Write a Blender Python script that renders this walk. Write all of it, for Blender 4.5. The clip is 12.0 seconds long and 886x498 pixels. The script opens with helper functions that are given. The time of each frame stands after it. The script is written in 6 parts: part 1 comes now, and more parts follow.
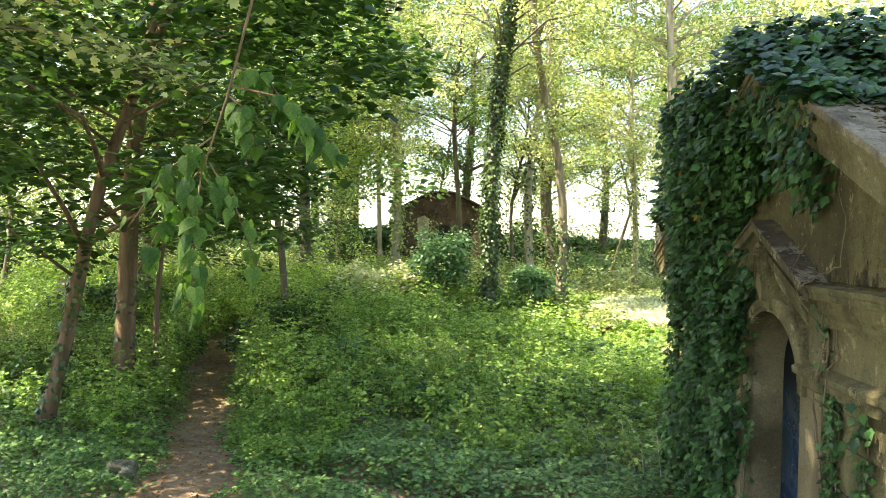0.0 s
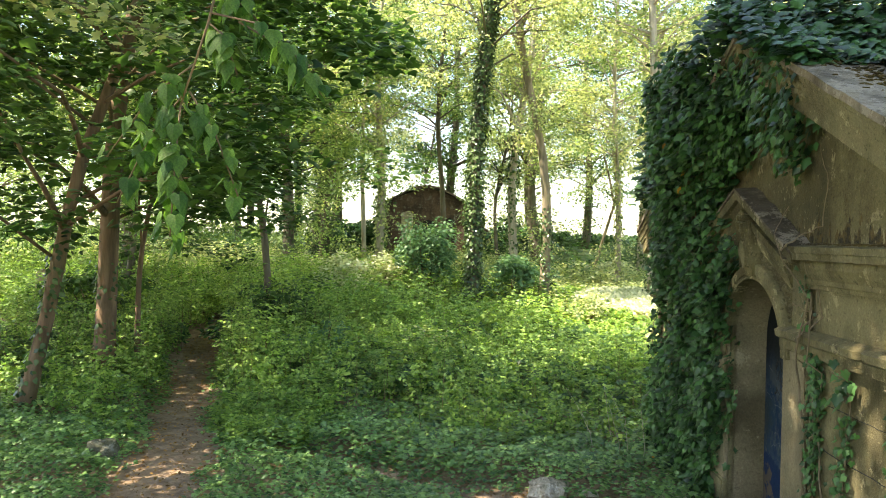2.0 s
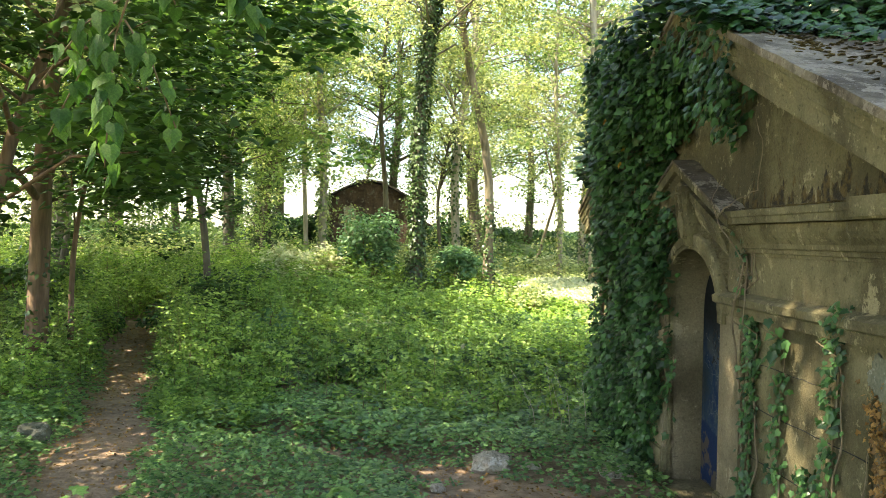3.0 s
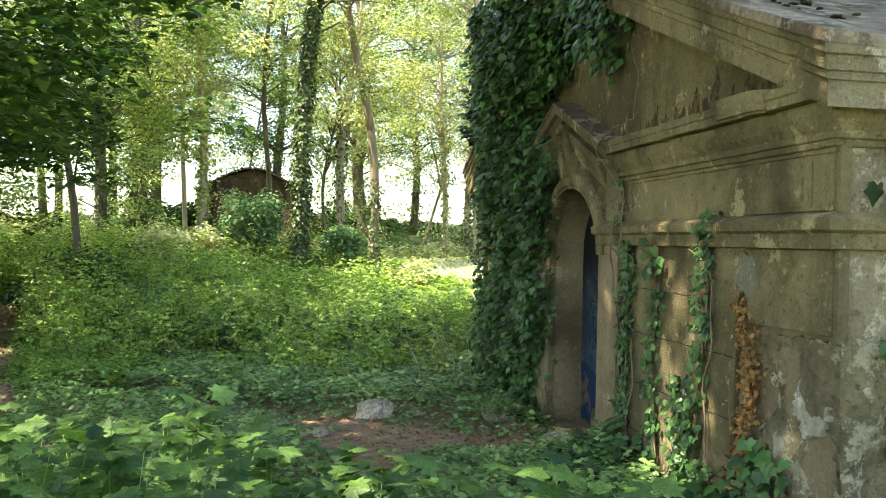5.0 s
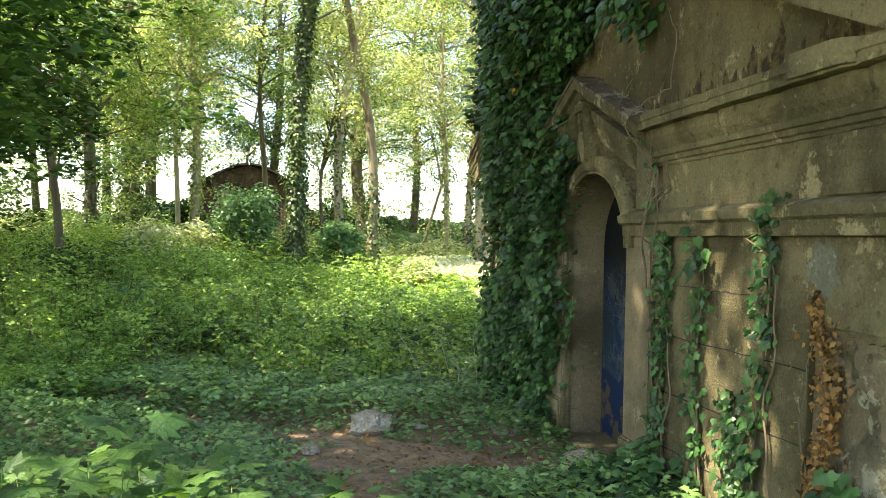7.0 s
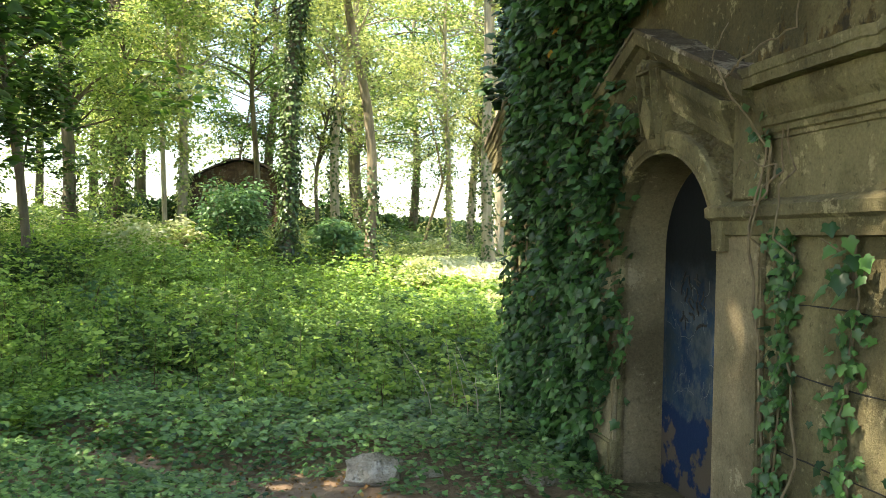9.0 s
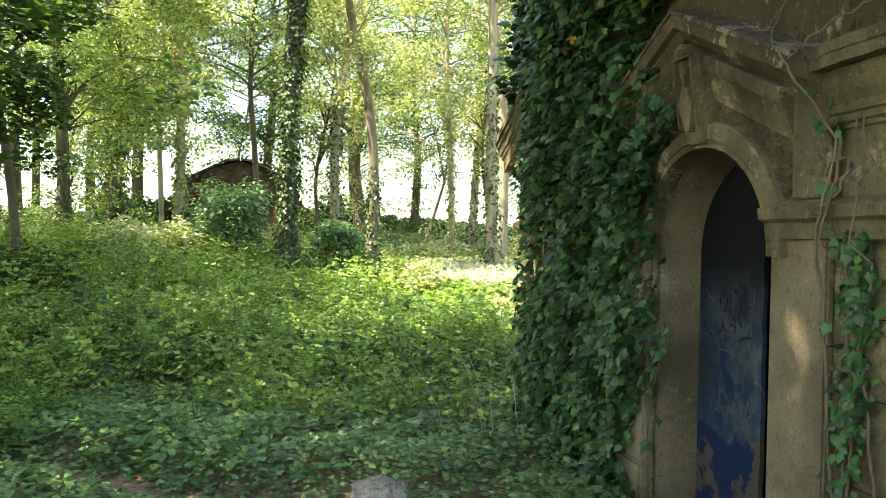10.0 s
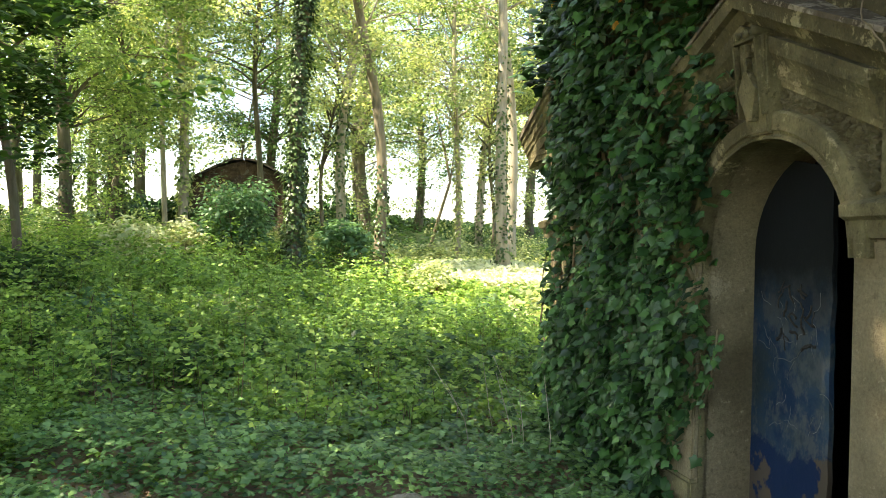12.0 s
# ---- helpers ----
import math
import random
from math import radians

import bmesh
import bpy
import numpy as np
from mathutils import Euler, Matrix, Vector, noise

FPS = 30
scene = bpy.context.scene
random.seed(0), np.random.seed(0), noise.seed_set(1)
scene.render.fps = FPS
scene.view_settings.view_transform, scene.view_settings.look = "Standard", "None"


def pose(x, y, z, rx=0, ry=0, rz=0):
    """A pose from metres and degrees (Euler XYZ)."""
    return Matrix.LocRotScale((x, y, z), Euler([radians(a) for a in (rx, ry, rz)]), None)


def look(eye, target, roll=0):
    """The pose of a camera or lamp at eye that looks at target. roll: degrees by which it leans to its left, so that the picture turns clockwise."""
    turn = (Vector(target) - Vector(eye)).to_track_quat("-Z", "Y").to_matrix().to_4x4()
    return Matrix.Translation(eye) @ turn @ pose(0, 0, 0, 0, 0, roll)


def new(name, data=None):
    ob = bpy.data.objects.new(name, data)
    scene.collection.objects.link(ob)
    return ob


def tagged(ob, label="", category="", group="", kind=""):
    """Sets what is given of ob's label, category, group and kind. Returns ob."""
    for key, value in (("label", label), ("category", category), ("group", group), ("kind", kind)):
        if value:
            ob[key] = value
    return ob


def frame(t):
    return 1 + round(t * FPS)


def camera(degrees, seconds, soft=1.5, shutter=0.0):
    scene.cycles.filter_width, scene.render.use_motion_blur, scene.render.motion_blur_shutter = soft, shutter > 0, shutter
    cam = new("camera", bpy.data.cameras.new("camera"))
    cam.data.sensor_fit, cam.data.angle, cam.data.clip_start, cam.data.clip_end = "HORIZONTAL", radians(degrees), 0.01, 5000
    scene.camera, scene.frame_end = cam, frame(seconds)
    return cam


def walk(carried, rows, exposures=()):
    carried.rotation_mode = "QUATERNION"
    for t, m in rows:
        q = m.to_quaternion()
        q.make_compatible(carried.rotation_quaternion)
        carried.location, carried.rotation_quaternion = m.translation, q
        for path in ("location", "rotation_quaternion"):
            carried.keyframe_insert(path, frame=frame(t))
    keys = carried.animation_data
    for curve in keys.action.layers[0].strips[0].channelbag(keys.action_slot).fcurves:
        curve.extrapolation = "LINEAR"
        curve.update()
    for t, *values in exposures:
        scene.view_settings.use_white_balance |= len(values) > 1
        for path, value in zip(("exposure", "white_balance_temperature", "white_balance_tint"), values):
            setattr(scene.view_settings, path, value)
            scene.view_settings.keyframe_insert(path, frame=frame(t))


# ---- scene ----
cam = camera(55.7, 12.0, soft=0.5)

PATH = [
    (0, (0.01, -0.024, 2.555), (-0.009, 1.975, 2.522), 1.2),
    (0.5, (0.013, -0.024, 2.49), (-0.006, 1.976, 2.458), 1.1),
    (1, (0.014, -0.013, 2.423), (-0.005, 1.987, 2.391), 1.1),
    (1.5, (0.009, -0.009, 2.369), (-0.009, 1.991, 2.336), 1.1),
    (2, (0.016, -0.003, 2.298), (0.035, 1.997, 2.269), 1.1),
    (2.5, (0.013, 0.002, 2.185), (0.106, 1.999, 2.158), 1.1),
    (4.5, (0.04, 0.05, 1.701), (0.39, 2.02, 1.681), 1.1),
    (5, (0.045, 0.052, 1.575), (0.468, 2.006, 1.557), 1.1),
    (5.5, (0.063, 0.071, 1.512), (0.485, 2.026, 1.492), 1.1),
    (6, (0.086, 0.198, 1.507), (0.508, 2.153, 1.486), 1.1),
    (6.5, (0.124, 0.459, 1.518), (0.545, 2.414, 1.498), 1.1),
    (7, (0.179, 0.822, 1.526), (0.602, 2.776, 1.505), 1.1),
    (9, (0.335, 2.2, 1.53), (0.764, 4.153, 1.506), 1.2),
    (9.5, (0.355, 2.48, 1.54), (0.783, 4.434, 1.517), 1.2),
    (10, (0.345, 2.66, 1.54), (0.776, 4.613, 1.519), 1.2),
    (10.5, (0.335, 2.806, 1.535), (0.766, 4.759, 1.515), 1.2),
    (11, (0.314, 2.9, 1.53), (0.745, 4.853, 1.509), 1.2),
    (11.5, (0.28, 2.973, 1.53), (0.71, 4.926, 1.509), 1.2),
    (12, (0.249, 3.036, 1.533), (0.678, 4.99, 1.513), 1.2),
]
walk(cam, [(t, look(eye, aim, lean)) for t, eye, aim, lean in PATH], [(0, 2.08, 7400, 11)])

# ---- world and sun ----
SUN_AZ, SUN_EL = radians(-102), radians(56)
SUN_DIR = Vector((math.sin(SUN_AZ) * math.cos(SUN_EL), math.cos(SUN_AZ) * math.cos(SUN_EL), math.sin(SUN_EL)))
world = bpy.data.worlds.new("sky")
scene.world = world
world.use_nodes = True
wn = world.node_tree
sky = wn.nodes.new("ShaderNodeTexSky")
sky.sky_type = "NISHITA"
sky.sun_disc = False
sky.sun_elevation, sky.sun_rotation = SUN_EL, SUN_AZ
sky.dust_density = 1.0
wn.links.new(sky.outputs[0], wn.nodes["Background"].inputs[0])
wn.nodes["Background"].inputs[1].default_value = 0.15
sun = new("sun", bpy.data.lights.new("sun", "SUN"))
sun.data.energy, sun.data.angle, sun.data.color = 5.0, radians(0.6), (1.0, 0.92, 0.78)
sun.matrix_world = look(SUN_DIR * 60, (0, 0, 0))


# ---- materials ----
def material(name):
    m = bpy.data.materials.new(name)
    m.use_nodes = True
    nt = m.node_tree
    return m, nt, nt.nodes["Principled BSDF"], nt.nodes["Material Output"]


def noise_tex(nt, scale, detail=6, rough=0.6, stretch=(1, 1, 1), world_space=True):
    co = nt.nodes.new("ShaderNodeTexCoord")
    mp = nt.nodes.new("ShaderNodeMapping")
    mp.inputs["Scale"].default_value = stretch
    nt.links.new(co.outputs["Object"], mp.inputs[0])
    n = nt.nodes.new("ShaderNodeTexNoise")
    n.inputs["Scale"].default_value, n.inputs["Detail"].default_value = scale, detail
    n.inputs["Roughness"].default_value = rough
    nt.links.new(mp.outputs[0], n.inputs["Vector"])
    return n.outputs["Fac"]


def ramp(nt, fac, *stops):
    r = nt.nodes.new("ShaderNodeValToRGB")
    while len(r.color_ramp.elements) < len(stops):
        r.color_ramp.elements.new(0.5)
    for e, (pos, col) in zip(r.color_ramp.elements, stops):
        e.position, e.color = pos, (*col, 1) if len(col) == 3 else col
    nt.links.new(fac, r.inputs[0])
    return r.outputs[0]


def mix(nt, fac, a, b, mode="MIX"):
    m = nt.nodes.new("ShaderNodeMix")
    m.data_type, m.blend_type = "RGBA", mode
    for k, v in ((0, fac), (6, a), (7, b)):
        if isinstance(v, (int, float)):
            m.inputs[k].default_value = v
        elif isinstance(v, tuple):
            m.inputs[k].default_value = (*v, 1)
        else:
            nt.links.new(v, m.inputs[k])
    return m.outputs[2]


def bump(nt, bsdf, height, strength, distance):
    b = nt.nodes.new("ShaderNodeBump")
    b.inputs["Strength"].default_value, b.inputs["Distance"].default_value = strength, distance
    nt.links.new(height, b.inputs["Height"])
    nt.links.new(b.outputs[0], bsdf.inputs["Normal"])


def leaf_material(name, dark, light, trans=0.35, rough=0.45, yellow=None, spec=0.4, single=False):
    """Leaf: gloss and colour above, light let through; each leaf its own tone."""
    m, nt, bsdf, out = material(name)
    tone = nt.nodes.new("ShaderNodeObjectInfo").outputs["Random"] if single else nt.nodes.new("ShaderNodeNewGeometry").outputs["Random Per Island"]
    stops = [(0.0, dark), (0.9, light)] + ([(0.965, light), (0.99, yellow)] if yellow else [])
    col = ramp(nt, tone, *stops)
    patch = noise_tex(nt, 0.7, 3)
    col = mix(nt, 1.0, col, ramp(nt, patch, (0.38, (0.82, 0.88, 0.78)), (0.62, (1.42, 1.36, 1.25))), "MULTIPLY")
    if single:
        vein = noise_tex(nt, 9.0, 5, 0.6)
        col = mix(nt, 0.55, col, ramp(nt, vein, (0.4, (0.3, 0.32, 0.3)), (0.6, (0.66, 0.66, 0.6))), "OVERLAY")
        bump(nt, bsdf, vein, 0.5, 0.01)
    nt.links.new(col, bsdf.inputs["Base Color"])
    bsdf.inputs["Roughness"].default_value = rough
    bsdf.inputs["Specular IOR Level"].default_value = spec
    tr = nt.nodes.new("ShaderNodeBsdfTranslucent")
    tcol = mix(nt, 1.0, col, (1.6, 1.6, 0.95), "MULTIPLY")
    nt.links.new(tcol, tr.inputs[0])
    ms = nt.nodes.new("ShaderNodeMixShader")
    ms.inputs[0].default_value = trans
    nt.links.new(bsdf.outputs[0], ms.inputs[1])
    nt.links.new(tr.outputs[0], ms.inputs[2])
    nt.links.new(ms.outputs[0], out.inputs["Surface"])
    return m


def bark_material(name, a, b, scale=9, moss=0.0):
    m, nt, bsdf, out = material(name)
    grain = noise_tex(nt, scale, 8, 0.65, (1, 1, 0.16))
    broad = noise_tex(nt, 1.3, 4)
    col = ramp(nt, grain, (0.3, a), (0.68, b))
    if moss:
        col = mix(nt, ramp(nt, broad, (0.45, (0, 0, 0)), (0.65, (moss, moss, moss))), col, (0.06, 0.09, 0.02))
    nt.links.new(col, bsdf.inputs["Base Color"])
    bsdf.inputs["Roughness"].default_value = 0.9
    bump(nt, bsdf, grain, 0.9, 0.02)
    return m


def plaster_material(name, a, b, dark, light, damp=0.5, rough_scale=60.0, depth=0.004, bloom_at=0.55, moss_from=None):
    """Old lime render: mottled, streaked with damp, pale where its skin has flaked, gritty."""
    m, nt, bsdf, out = material(name)
    broad = noise_tex(nt, 1.4, 9, 0.62)
    col = ramp(nt, broad, (0.42, a), (0.56, b))
    runs = noise_tex(nt, 3.6, 5, 0.5, (1, 1, 0.2))
    col = mix(nt, ramp(nt, runs, (0.46, (0, 0, 0)), (0.66, (damp,) * 3)), col, dark)
    bloom = noise_tex(nt, 3.6, 11, 0.74)
    col = mix(nt, ramp(nt, bloom, (bloom_at, (0, 0, 0)), (bloom_at + 0.035, (0.75,) * 3)), col, light)
    specks = noise_tex(nt, 21.0, 8, 0.7)
    col = mix(nt, ramp(nt, specks, (0.6, (0, 0, 0)), (0.66, (0.5,) * 3)), col, light)
    col = mix(nt, ramp(nt, specks, (0.36, (0.6,) * 3), (0.43, (0, 0, 0))), col, dark)
    if moss_from is not None:
        co = nt.nodes.new("ShaderNodeTexCoord")
        sep = nt.nodes.new("ShaderNodeSeparateXYZ")
        nt.links.new(co.outputs["Object"], sep.inputs[0])
        fall = nt.nodes.new("ShaderNodeMapRange")
        fall.inputs["From Min"].default_value, fall.inputs["From Max"].default_value = moss_from, moss_from + 0.42
        fall.inputs["To Min"].default_value, fall.inputs["To Max"].default_value = 0.075, -0.13
        nt.links.new(sep.outputs[2], fall.inputs[0])
        add = nt.nodes.new("ShaderNodeMath")
        add.operation = "ADD"
        nt.links.new(noise_tex(nt, 7.5, 9, 0.68, (1, 1, 0.42)), add.inputs[0])
        nt.links.new(fall.outputs[0], add.inputs[1])
        mossy = ramp(nt, noise_tex(nt, 14.0, 5), (0.42, (0.016, 0.012, 0.004)), (0.6, (0.1, 0.066, 0.012)))
        col = mix(nt, ramp(nt, add.outputs[0], (0.52, (0, 0, 0)), (0.55, (0.92,) * 3)), col, mossy)
    grit = noise_tex(nt, rough_scale, 6, 0.7)
    col = mix(nt, 0.4, col, ramp(nt, grit, (0.38, (0.3, 0.3, 0.3)), (0.62, (0.7, 0.7, 0.7))), "OVERLAY")
    nt.links.new(col, bsdf.inputs["Base Color"])
    bsdf.inputs["Roughness"].default_value = 0.93
    both = nt.nodes.new("ShaderNodeMath")
    both.operation = "MULTIPLY_ADD"
    both.inputs[1].default_value = 0.5
    nt.links.new(grit, both.inputs[0])
    nt.links.new(bloom, both.inputs[2])
    bump(nt, bsdf, both.outputs[0], 1.0, depth * 6)
    return m


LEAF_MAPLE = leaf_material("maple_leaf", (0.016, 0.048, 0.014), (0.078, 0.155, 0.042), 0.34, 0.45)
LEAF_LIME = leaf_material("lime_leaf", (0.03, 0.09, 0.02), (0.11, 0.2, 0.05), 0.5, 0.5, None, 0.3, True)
# paler copy of the leaf colour, with sunlight on the foliage painted in
LEAF_SUN_PAINTED = leaf_material("sun_painted_leaf", (0.09, 0.15, 0.07), (0.48, 0.5, 0.32), 0.5, 0.3, (0.4, 0.38, 0.14))
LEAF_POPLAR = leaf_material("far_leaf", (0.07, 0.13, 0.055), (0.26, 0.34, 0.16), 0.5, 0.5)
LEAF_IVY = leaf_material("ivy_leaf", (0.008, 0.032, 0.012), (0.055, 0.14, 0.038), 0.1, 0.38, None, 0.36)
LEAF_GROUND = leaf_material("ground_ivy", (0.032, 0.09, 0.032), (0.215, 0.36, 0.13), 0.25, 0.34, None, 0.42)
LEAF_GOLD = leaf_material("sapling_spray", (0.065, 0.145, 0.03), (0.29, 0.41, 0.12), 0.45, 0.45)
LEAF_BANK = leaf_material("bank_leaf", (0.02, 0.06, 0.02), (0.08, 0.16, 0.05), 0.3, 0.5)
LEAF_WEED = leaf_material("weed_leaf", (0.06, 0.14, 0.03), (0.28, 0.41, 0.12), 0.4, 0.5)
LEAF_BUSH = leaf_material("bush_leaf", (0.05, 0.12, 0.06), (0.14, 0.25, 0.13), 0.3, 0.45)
# whitish flowers; also the grass patch whose sunlight is painted as pale colour
LEAF_PALE = leaf_material("pale_flower_and_sun_grass", (0.3, 0.35, 0.2), (0.62, 0.62, 0.5), 0.3, 0.6)
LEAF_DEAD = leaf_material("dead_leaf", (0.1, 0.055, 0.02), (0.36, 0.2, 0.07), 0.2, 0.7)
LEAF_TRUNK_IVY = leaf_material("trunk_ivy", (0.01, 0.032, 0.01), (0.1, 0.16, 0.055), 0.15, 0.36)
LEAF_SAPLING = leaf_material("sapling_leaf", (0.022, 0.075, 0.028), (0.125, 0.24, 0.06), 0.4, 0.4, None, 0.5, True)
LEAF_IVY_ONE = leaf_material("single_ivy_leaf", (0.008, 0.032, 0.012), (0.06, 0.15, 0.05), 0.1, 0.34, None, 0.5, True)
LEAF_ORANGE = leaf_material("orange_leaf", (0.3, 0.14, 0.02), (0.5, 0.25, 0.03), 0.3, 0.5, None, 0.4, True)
BARK_GREY = bark_material("grey_bark", (0.06, 0.05, 0.035), (0.2, 0.165, 0.12), 9, 0.4)
BARK_BROWN = bark_material("brown_bark", (0.07, 0.042, 0.025), (0.25, 0.16, 0.095), 8, 0.25)
BARK_TAN = bark_material("tan_bark", (0.09, 0.07, 0.045), (0.34, 0.28, 0.19), 8, 0.3)
# pale bark, its colour raised further for sunlight on the trunks
BARK_PALE = bark_material("pale_bark", (0.2, 0.17, 0.125), (0.55, 0.49, 0.38), 7, 0.15)
VINE = bark_material("vine_stem", (0.1, 0.075, 0.045), (0.26, 0.2, 0.12), 25)
PLASTER = plaster_material("old_render", (0.098, 0.083, 0.036), (0.21, 0.18, 0.088), (0.042, 0.03503, 0.01175), (0.3828, 0.3266, 0.1808), 0.6, 60.0, 0.004, 0.575)
PLASTER_MOSSY = plaster_material("mossy_render", (0.085, 0.072, 0.029), (0.165, 0.14, 0.062), (0.0378, 0.03162, 0.01061), (0.3445, 0.2948, 0.1632), 0.6, 60.0, 0.004, 0.575, 2.26)
PLASTER_LOW = plaster_material("bare_render", (0.14, 0.122, 0.066), (0.28, 0.25, 0.145), (0.065, 0.055, 0.027), (0.58, 0.55, 0.38), 0.35, 24.0, 0.016, 0.53)
# paler copy of the render: skylight on the side wall is in its colour
PLASTER_SIDE_LIT = plaster_material("side_render_lit", (0.17, 0.145, 0.085), (0.3, 0.26, 0.165), (0.08, 0.065, 0.035), (0.6, 0.55, 0.42), 0.5, 50.0, 0.006, 0.52)
PLASTER_JAMB = plaster_material("jamb_render", (0.15, 0.12, 0.066), (0.245, 0.2, 0.115), (0.108, 0.08528, 0.04368), (0.3672, 0.3068, 0.1976), 0.35, 60.0, 0.003, 0.6)
STIPPLE = plaster_material("stippled_render", (0.07, 0.058, 0.026), (0.15, 0.128, 0.064), (0.042, 0.034, 0.016), (0.231, 0.2, 0.112), 0.3, 55.0, 0.006)
ROOFING = plaster_material("mossy_roof_slab", (0.08736, 0.06749, 0.04134), (0.2246, 0.1856, 0.1265), (0.0312, 0.02025, 0.00681), (0.312, 0.2643, 0.1946), 0.8, 30.0, 0.003, 0.52)
MOSS = plaster_material("moss", (0.06, 0.044, 0.014), (0.13, 0.09, 0.022), (0.02, 0.016, 0.0048), (0.16, 0.12, 0.024), 0.4, 70.0, 0.006, 0.57)
STONE_MOSSY = plaster_material("mossy_stone", (0.12, 0.115, 0.07), (0.22, 0.21, 0.14), (0.05, 0.06, 0.025), (0.34, 0.32, 0.24), 0.4, 40.0, 0.006)
STONE = plaster_material("grey_stone", (0.34, 0.28, 0.2), (0.56, 0.48, 0.37), (0.12, 0.11, 0.07), (0.6, 0.56, 0.48), 0.3, 40.0, 0.006)
LIME = plaster_material("lime", (0.33, 0.31, 0.23), (0.5, 0.475, 0.38), (0.2, 0.19, 0.13), (0.8, 0.78, 0.7), 0.3, 30.0, 0.008)
SKIM = plaster_material("skim", (0.11, 0.115, 0.075), (0.2, 0.2, 0.14), (0.1, 0.1, 0.07), (0.34, 0.34, 0.28), 0.3, 50.0, 0.003)
EARTH = plaster_material("ochre_brick", (0.14, 0.07, 0.028), (0.34, 0.18, 0.07), (0.05, 0.03, 0.015), (0.45, 0.3, 0.16), 0.4, 18.0, 0.012)
# near-black: the chamber's darkness put into colour; also joints and daubed strokes
DARK = plaster_material("dark_interior", (0.012, 0.012, 0.01), (0.025, 0.024, 0.02), (0.01, 0.009, 0.008), (0.03, 0.03, 0.028))


def paint_material():
    """Blue paint worn through to grey-brown render, near-black towards the top."""
    m, nt, bsdf, out = material("worn_blue_paint")
    wear = noise_tex(nt, 8.0, 10, 0.75, (1, 1, 0.7))
    tone = noise_tex(nt, 3.5, 8, 0.65)
    blue = ramp(nt, tone, (0.4, (0.009, 0.027, 0.065)), (0.5, (0.02, 0.044, 0.072)), (0.6, (0.03, 0.047, 0.058)))
    blue = mix(nt, ramp(nt, wear, (0.46, (0, 0, 0)), (0.56, (0.8,) * 3)), blue, (0.07, 0.08, 0.082))
    co = nt.nodes.new("ShaderNodeTexCoord")
    sep = nt.nodes.new("ShaderNodeSeparateXYZ")
    nt.links.new(co.outputs["Object"], sep.inputs[0])
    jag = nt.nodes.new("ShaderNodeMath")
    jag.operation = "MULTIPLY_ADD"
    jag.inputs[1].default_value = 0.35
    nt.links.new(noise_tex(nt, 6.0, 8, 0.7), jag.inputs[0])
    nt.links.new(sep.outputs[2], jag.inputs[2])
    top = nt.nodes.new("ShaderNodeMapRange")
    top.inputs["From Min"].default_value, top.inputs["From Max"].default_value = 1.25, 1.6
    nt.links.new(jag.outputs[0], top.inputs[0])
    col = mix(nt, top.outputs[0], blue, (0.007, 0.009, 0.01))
    low = nt.nodes.new("ShaderNodeMapRange")
    low.inputs["From Min"].default_value, low.inputs["From Max"].default_value = 0.72, 0.69
    nt.links.new(jag.outputs[0], low.inputs[0])
    deep = mix(nt, ramp(nt, noise_tex(nt, 3.2, 5), (0.5, (0, 0, 0)), (0.53, (1, 1, 1))), (0.007, 0.02, 0.058), (0.075, 0.062, 0.046))
    col = mix(nt, low.outputs[0], col, deep)
    nt.links.new(col, bsdf.inputs["Base Color"])
    bsdf.inputs["Roughness"].default_value = 0.8
    bsdf.inputs["Specular IOR Level"].default_value = 0.15
    bump(nt, bsdf, wear, 0.7, 0.006)
    return m


PAINT = paint_material()


def soil_material():
    m, nt, bsdf, out = material("leafy_soil")
    n1 = noise_tex(nt, 9.0, 10, 0.7)
    n2 = noise_tex(nt, 0.8, 4)
    col = ramp(nt, n1, (0.35, (0.13, 0.085, 0.052)), (0.62, (0.34, 0.24, 0.155)))
    col = mix(nt, ramp(nt, n2, (0.4, (0, 0, 0)), (0.7, (0.5,) * 3)), col, (0.42, 0.28, 0.17))
    nt.links.new(col, bsdf.inputs["Base Color"])
    bsdf.inputs["Roughness"].default_value = 0.95
    bump(nt, bsdf, n1, 1.0, 0.03)
    return m


def meadow_material():
    m, nt, bsdf, out = material("far_meadow")
    n1 = noise_tex(nt, 2.0, 10, 0.7)
    col = ramp(nt, n1, (0.3, (0.05, 0.09, 0.025)), (0.7, (0.16, 0.2, 0.07)))
    nt.links.new(col, bsdf.inputs["Base Color"])
    bsdf.inputs["Roughness"].default_value = 0.95
    return m


SOIL, MEADOW = soil_material(), meadow_material()
SCRATCH = plaster_material("scratched_plaster", (0.1, 0.11, 0.11), (0.16, 0.17, 0.16), (0.06, 0.07, 0.07), (0.2, 0.2, 0.19))


# ---- mesh helpers ----
def part(name, bm, mat, parent=None, label="", kind=""):
    """Links bm as one mesh object under parent."""
    me = bpy.data.meshes.new(name)
    bm.to_mesh(me)
    bm.free()
    me.materials.append(mat)
    ob = new(name, me)
    ob.parent = parent
    return tagged(ob, label=label, kind=kind)


def thing(name, at, label, category, group="", turn=0.0):
    ob = new(name)
    ob.matrix_world = pose(*at, 0, 0, turn)
    ob.empty_display_size = 0.2
    return tagged(ob, label, category, group)


